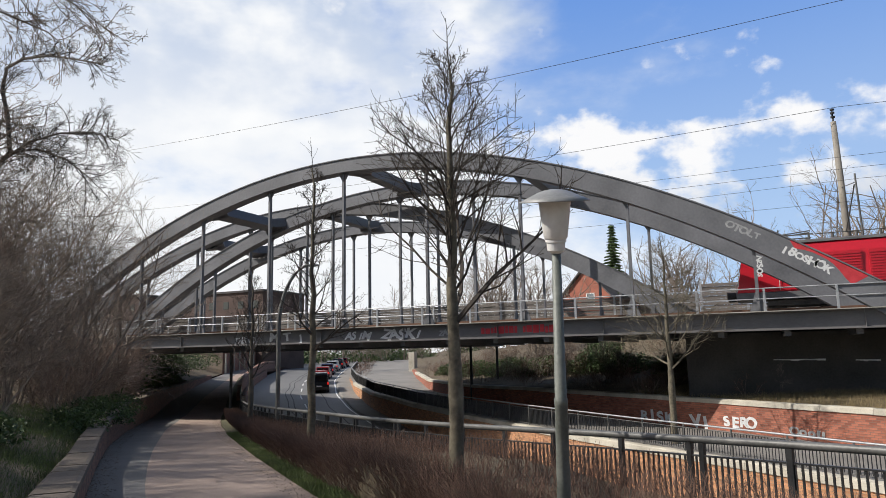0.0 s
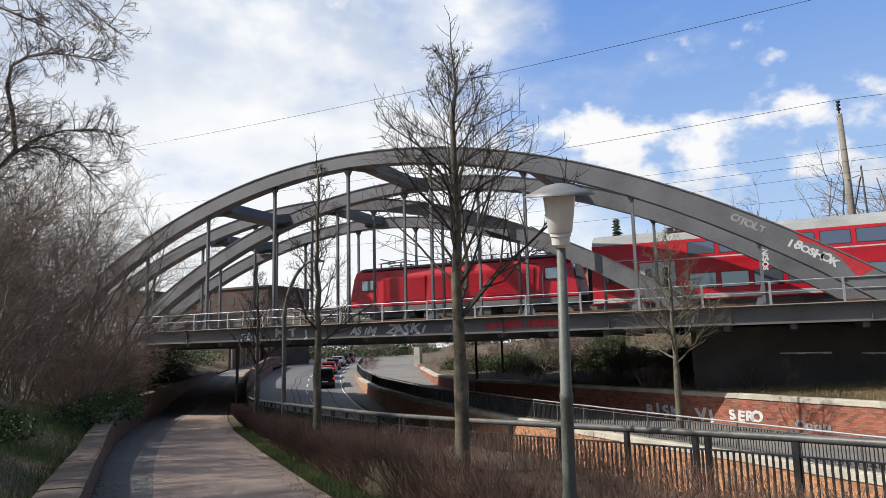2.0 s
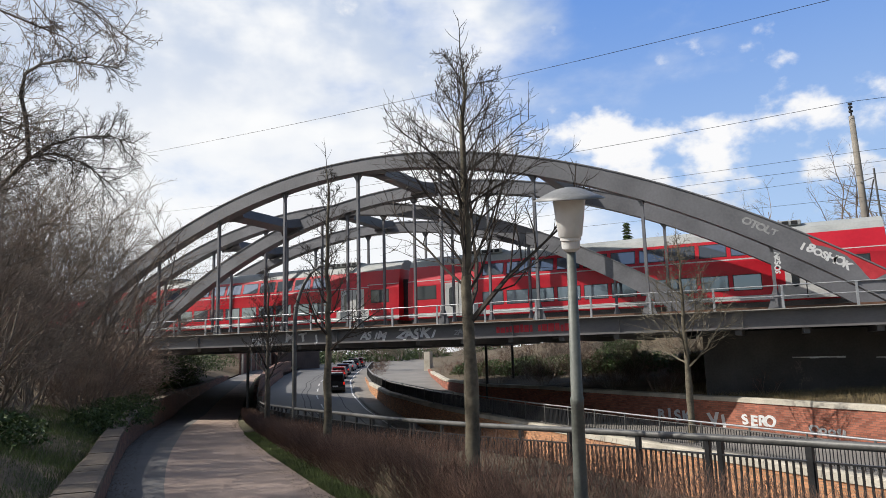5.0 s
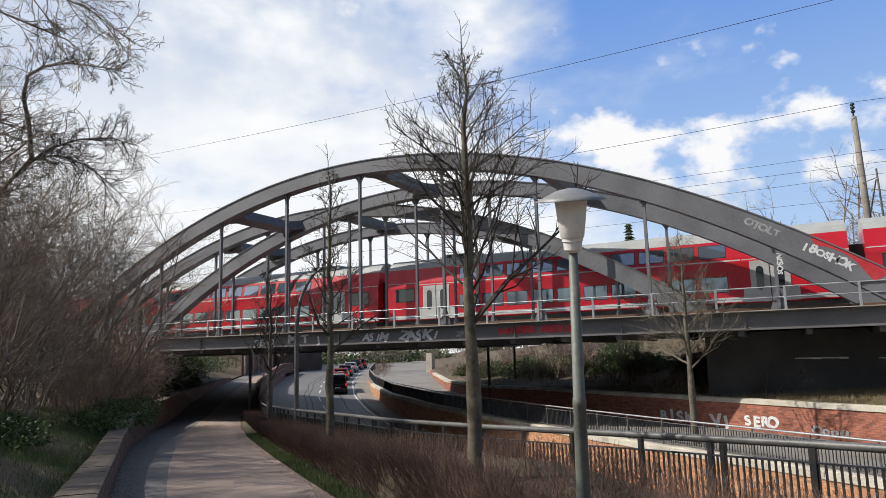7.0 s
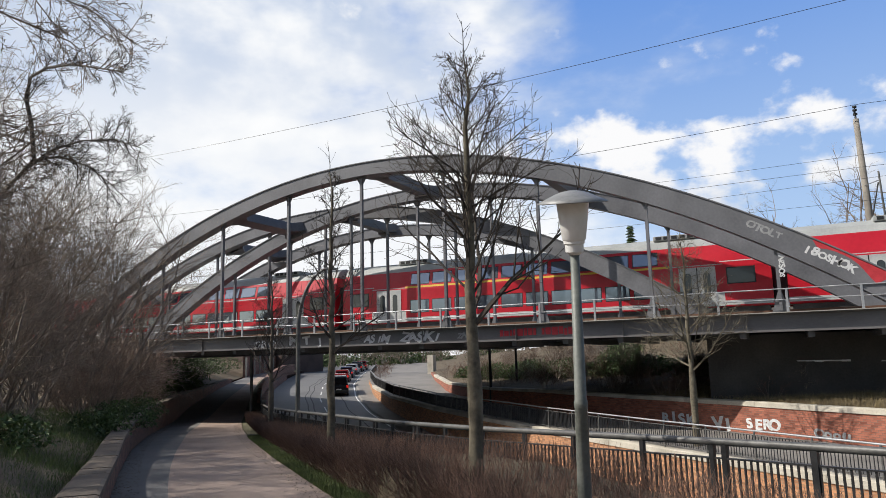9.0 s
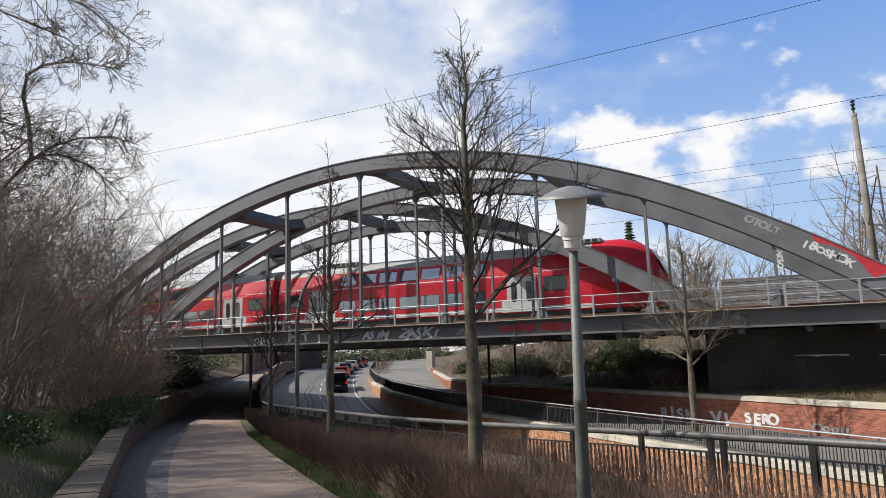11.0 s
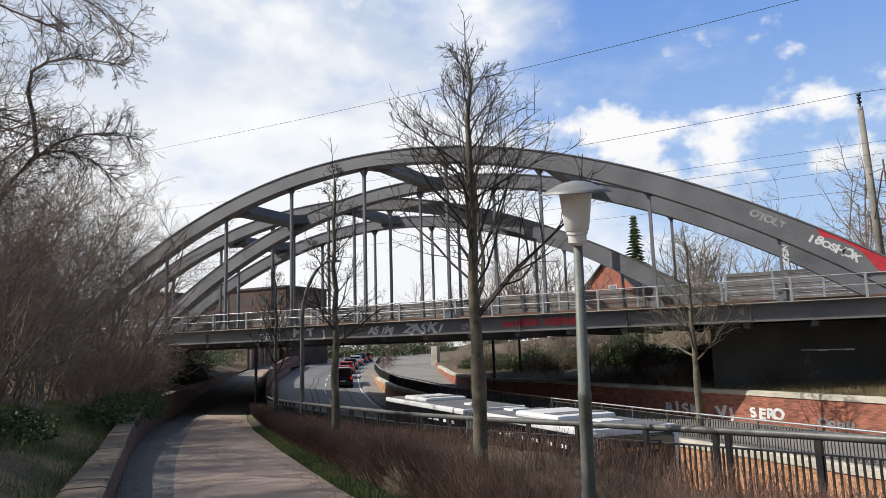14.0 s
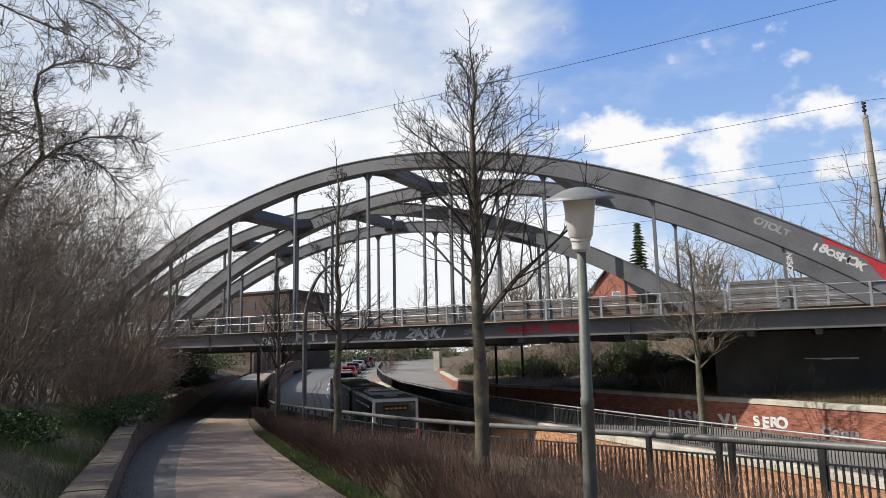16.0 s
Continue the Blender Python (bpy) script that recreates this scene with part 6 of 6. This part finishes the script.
HOUSE_BRICK = material("orange_house_brick", (0.27, 0.085, 0.055), (0.40, 0.145, 0.095), 0.8, 0.85, 0, 0.2, 10)
TILES = material("dark_roof_tiles", (0.05, 0.045, 0.045), (0.13, 0.115, 0.11), 1.5, 0.8, 0, 0.4, 9)
BROWN_WALL = material("brown_brick_facade", (0.075, 0.048, 0.040), (0.14, 0.092, 0.076), 0.5, 0.85, 0, 0.2, 6)
house = thing("house", "orange brick house with dark tiled gable roof", "house", Matrix.Translation((-18.2, 78, 1.0)) @ Matrix.Rotation(radians(-20), 4, "Z"))
v = [(-3.2, 0, 0), (3.2, 0, 0), (3.2, 9, 0), (-3.2, 9, 0), (-3.2, 0, 6.6), (3.2, 0, 6.6), (3.2, 9, 6.6), (-3.2, 9, 6.6), (0, 0, 9.6), (0, 9, 9.6)]
part_mesh("wall", mesh_from("wall", v, [(0, 1, 5, 8, 4), (2, 3, 7, 9, 6), (1, 2, 6, 5), (3, 0, 4, 7)], HOUSE_BRICK), house)
for s in (-1, 1):
    v = [(s * 3.6, -0.35, 6.25), (s * 3.6, 9.35, 6.25), (0, 9.35, 9.75), (0, -0.35, 9.75)]
    v += [(x, y, z + 0.2) for x, y, z in v]
    part_mesh("roof", mesh_from("roof", v, [(0, 1, 2, 3), (7, 6, 5, 4), (0, 4, 5, 1), (1, 5, 6, 2), (2, 6, 7, 3), (3, 7, 4, 0)], TILES), house)
for x, z in ((0.7, 5.5), (0.7, 2.2), (-1.6, 2.2)):
    w = part("window", box(bmesh.new(), x - 0.55, x + 0.55, -0.05, 0.06, z, z + 1.4), WHITE, house)
    part("pane", box(bmesh.new(), x - 0.44, x + 0.44, -0.07, -0.04, z + 0.1, z + 1.3), PANE, w)
for x0, x1, y, z1, n in ((-113, -91.3, 80, 11.6, 6), (-91, -80.6, 86, 9.2, 4), (-80.3, -66.3, 80, 11.0, 5)):
    h = thing("apartment_building", "brown brick flat-roofed building far behind the bridge", "building")
    part("wall", box(bmesh.new(), x0, x1, y, y + 10, -4, z1), BROWN_WALL, h)
    part("roof", box(bmesh.new(), x0 - 0.2, x1 + 0.2, y - 0.2, y + 10.2, z1, z1 + 0.3), TILES, h)
    for i in range(n):
        for z in (z1 - 2.4, z1 - 5.2):
            xx = x0 + (i + 0.5) * (x1 - x0) / n
            part("window", box(bmesh.new(), xx - 0.5, xx + 0.5, y - 0.04, y + 0.05, z, z + 1.1), DOORGLASS, h)

# graffiti-covered pillar at the walkway bend
bm = bmesh.new()
box(bm, -0.42, 0.42, -0.42, 0.42, 0, 2.6, 0.03)
o = part("concrete_pillar", bm, COPING, None)
o.matrix_basis = Matrix.Translation(AB(84, 26.5, -0.95))
tagged(o, "pale concrete pillar with sprayed paint", "pillar")

# ---- sky backdrop: blue with bright cloud ----
def sky_backdrop():
    m = bpy.data.materials.new("cloudy_sky")
    m.use_nodes = True
    t = m.node_tree
    t.nodes.clear()
    out, em = t.nodes.new("ShaderNodeOutputMaterial"), t.nodes.new("ShaderNodeEmission")
    t.links.new(em.outputs[0], out.inputs[0])
    uv = t.nodes.new("ShaderNodeUVMap")
    sep = t.nodes.new("ShaderNodeSeparateXYZ")
    t.links.new(uv.outputs[0], sep.inputs[0])

    def math_(op, a, b=0.0, clamp=False):
        n = t.nodes.new("ShaderNodeMath")
        n.operation, n.use_clamp = op, clamp
        for i, k in enumerate((a, b)):
            if isinstance(k, (int, float)):
                n.inputs[i].default_value = k
            else:
                t.links.new(k, n.inputs[i])
        return n.outputs[0]

    def ramp(x, a, b, lo, hi, smooth=True):
        n = t.nodes.new("ShaderNodeMapRange")
        n.interpolation_type = "SMOOTHSTEP" if smooth else "LINEAR"
        t.links.new(x, n.inputs[0])
        for i, k in enumerate((a, b, lo, hi)):
            n.inputs[i + 1].default_value = k
        return n.outputs[0]

    def fbm(scale, detail, rough, stretch=(1, 1.9, 1), off=(0, 0, 0)):
        mp = t.nodes.new("ShaderNodeMapping")
        mp.inputs["Scale"].default_value, mp.inputs["Location"].default_value = stretch, off
        t.links.new(uv.outputs[0], mp.inputs[0])
        n = t.nodes.new("ShaderNodeTexNoise")
        n.inputs["Scale"].default_value, n.inputs["Detail"].default_value, n.inputs["Roughness"].default_value = scale, detail, rough
        t.links.new(mp.outputs[0], n.inputs["Vector"])
        return n.outputs[0]

    def mix(f, a, b):
        n = t.nodes.new("ShaderNodeMix")
        n.data_type = "RGBA"
        t.links.new(f, n.inputs[0])
        for i, k in ((6, a), (7, b)):
            if isinstance(k, tuple):
                n.inputs[i].default_value = (*k, 1)
            else:
                t.links.new(k, n.inputs[i])
        return n.outputs[2]

    u, v = sep.outputs[0], sep.outputs[1]
    blue = mix(ramp(v, 0, 34, 0, 1), (0.50, 0.68, 0.92), (0.13, 0.30, 0.74))
    big, mid_, small = fbm(0.055, 7, 0.55), fbm(0.17, 8, 0.52, stretch=(1, 1.35, 1), off=(5.3, 1.9, 0)), fbm(0.06, 5, 0.5, off=(9.0, 2.0, 0))
    # veil of thin cloud, thick in the west and gone in the east
    veil = math_("ADD", ramp(u, -14, 31, 0.52, -0.12), math_("MULTIPLY", math_("SUBTRACT", big, 0.5), 1.5))
    veil = math_("ADD", veil, math_("MULTIPLY", ramp(v, 2, 14, 0.42, 0.0), ramp(u, 6, 22, 1.0, 0.3)))
    veil = math_("ADD", veil, math_("MULTIPLY", ramp(v, 26, 34, 0.0, 0.14), ramp(u, 0, 20, 1.0, 0.0)))
    veil = ramp(veil, 0.0, 0.46, 0.0, 1.0)
    # row of cumulus heads
    band = math_("MULTIPLY", ramp(v, 8.5, 13.0, 0.0, 1.0), ramp(v, 16.5, 20.0, 1.0, 0.0))
    band = math_("MULTIPLY", band, ramp(u, 2, 8, 0.0, 1.0))
    puff = math_("ADD", math_("MULTIPLY", band, 0.37), math_("MULTIPLY", math_("SUBTRACT", mid_, 0.55), 1.7))
    puff = ramp(puff, 0.12, 0.36, 0.0, 1.0)
    grey = math_("MULTIPLY", ramp(math_("ADD", small, math_("MULTIPLY", mid_, 0.4)), 0.52, 0.80, 0.0, 1.0), ramp(v, 12, 30, 0.15, 1.0))
    cloud = mix(grey, (0.98, 0.99, 1.0), (0.52, 0.62, 0.80))
    col = mix(veil, blue, cloud)
    head = mix(ramp(math_("ADD", v, math_("MULTIPLY", small, 6)), 13.0, 18.0, 0.0, 1.0), (0.66, 0.71, 0.80), (0.97, 0.97, 0.98))
    col = mix(puff, col, head)
    t.links.new(col, em.inputs[0])
    em.inputs[1].default_value = 1.0
    R, az0 = 1500.0, 26.0
    verts, faces, uvs = [], [], []
    na, ne = 48, 24
    for j in range(ne + 1):
        e = -4 + 54 * j / ne
        for i in range(na + 1):
            a = -36.9 + 90 * i / na
            th = radians(90 + az0 - a)
            verts.append((R * math.cos(radians(e)) * math.cos(th), R * math.cos(radians(e)) * math.sin(th), R * math.sin(radians(e))))
            uvs.append((a, e))
    faces = [(j * (na + 1) + i, j * (na + 1) + i + 1, (j + 1) * (na + 1) + i + 1, (j + 1) * (na + 1) + i) for j in range(ne) for i in range(na)]
    me = mesh_from("backdrop", verts, faces, m, True)
    layer = me.uv_layers.new(name="UVMap")
    for loop in me.loops:
        layer.data[loop.index].uv = uvs[loop.vertex_index]
    return tagged(new("backdrop", me), "blue spring sky with bright white cumulus clouds", "sky", kind="structure")


sky_backdrop()

# ---- what moves ----
BUS_B = [(-170, 22.2), (-40, 22.0), (-10, 15.2), (0, 12.2), (9, 10.6), (15, 9.95), (22, 9.6), (38, 9.3), (66, 10.2)]


def bus_pose(a):
    p = AB(a, interp(BUS_B, a), interp(ROAD_Z, a))
    q = AB(a + 16, interp(BUS_B, a + 16), interp(ROAD_Z, a + 16))
    d = q - p
    return pose(p.x, p.y, p.z, 0, -math.degrees(math.atan2(d.z, math.hypot(d.x, d.y))), math.degrees(math.atan2(d.y, d.x)))


def motions():
    times = [0.5 * i for i in range(33)]
    for ob, back in train:
        walk(ob, [(t, pose(-1.6 + back - 11.6 * t - 0.235 * t * t, TRAIN_Y, RAIL_Z)) for t in times])
    rear = [(0, -165.0), (12.0, -9.8), (12.5, -3.8), (13.0, 2.55), (13.5, 9.1), (14.0, 15.1), (14.5, 21.2), (15.0, 26.8), (16.0, 37.5)]
    walk(bus, [(t, bus_pose(interp(rear, t))) for t in times])


motions()
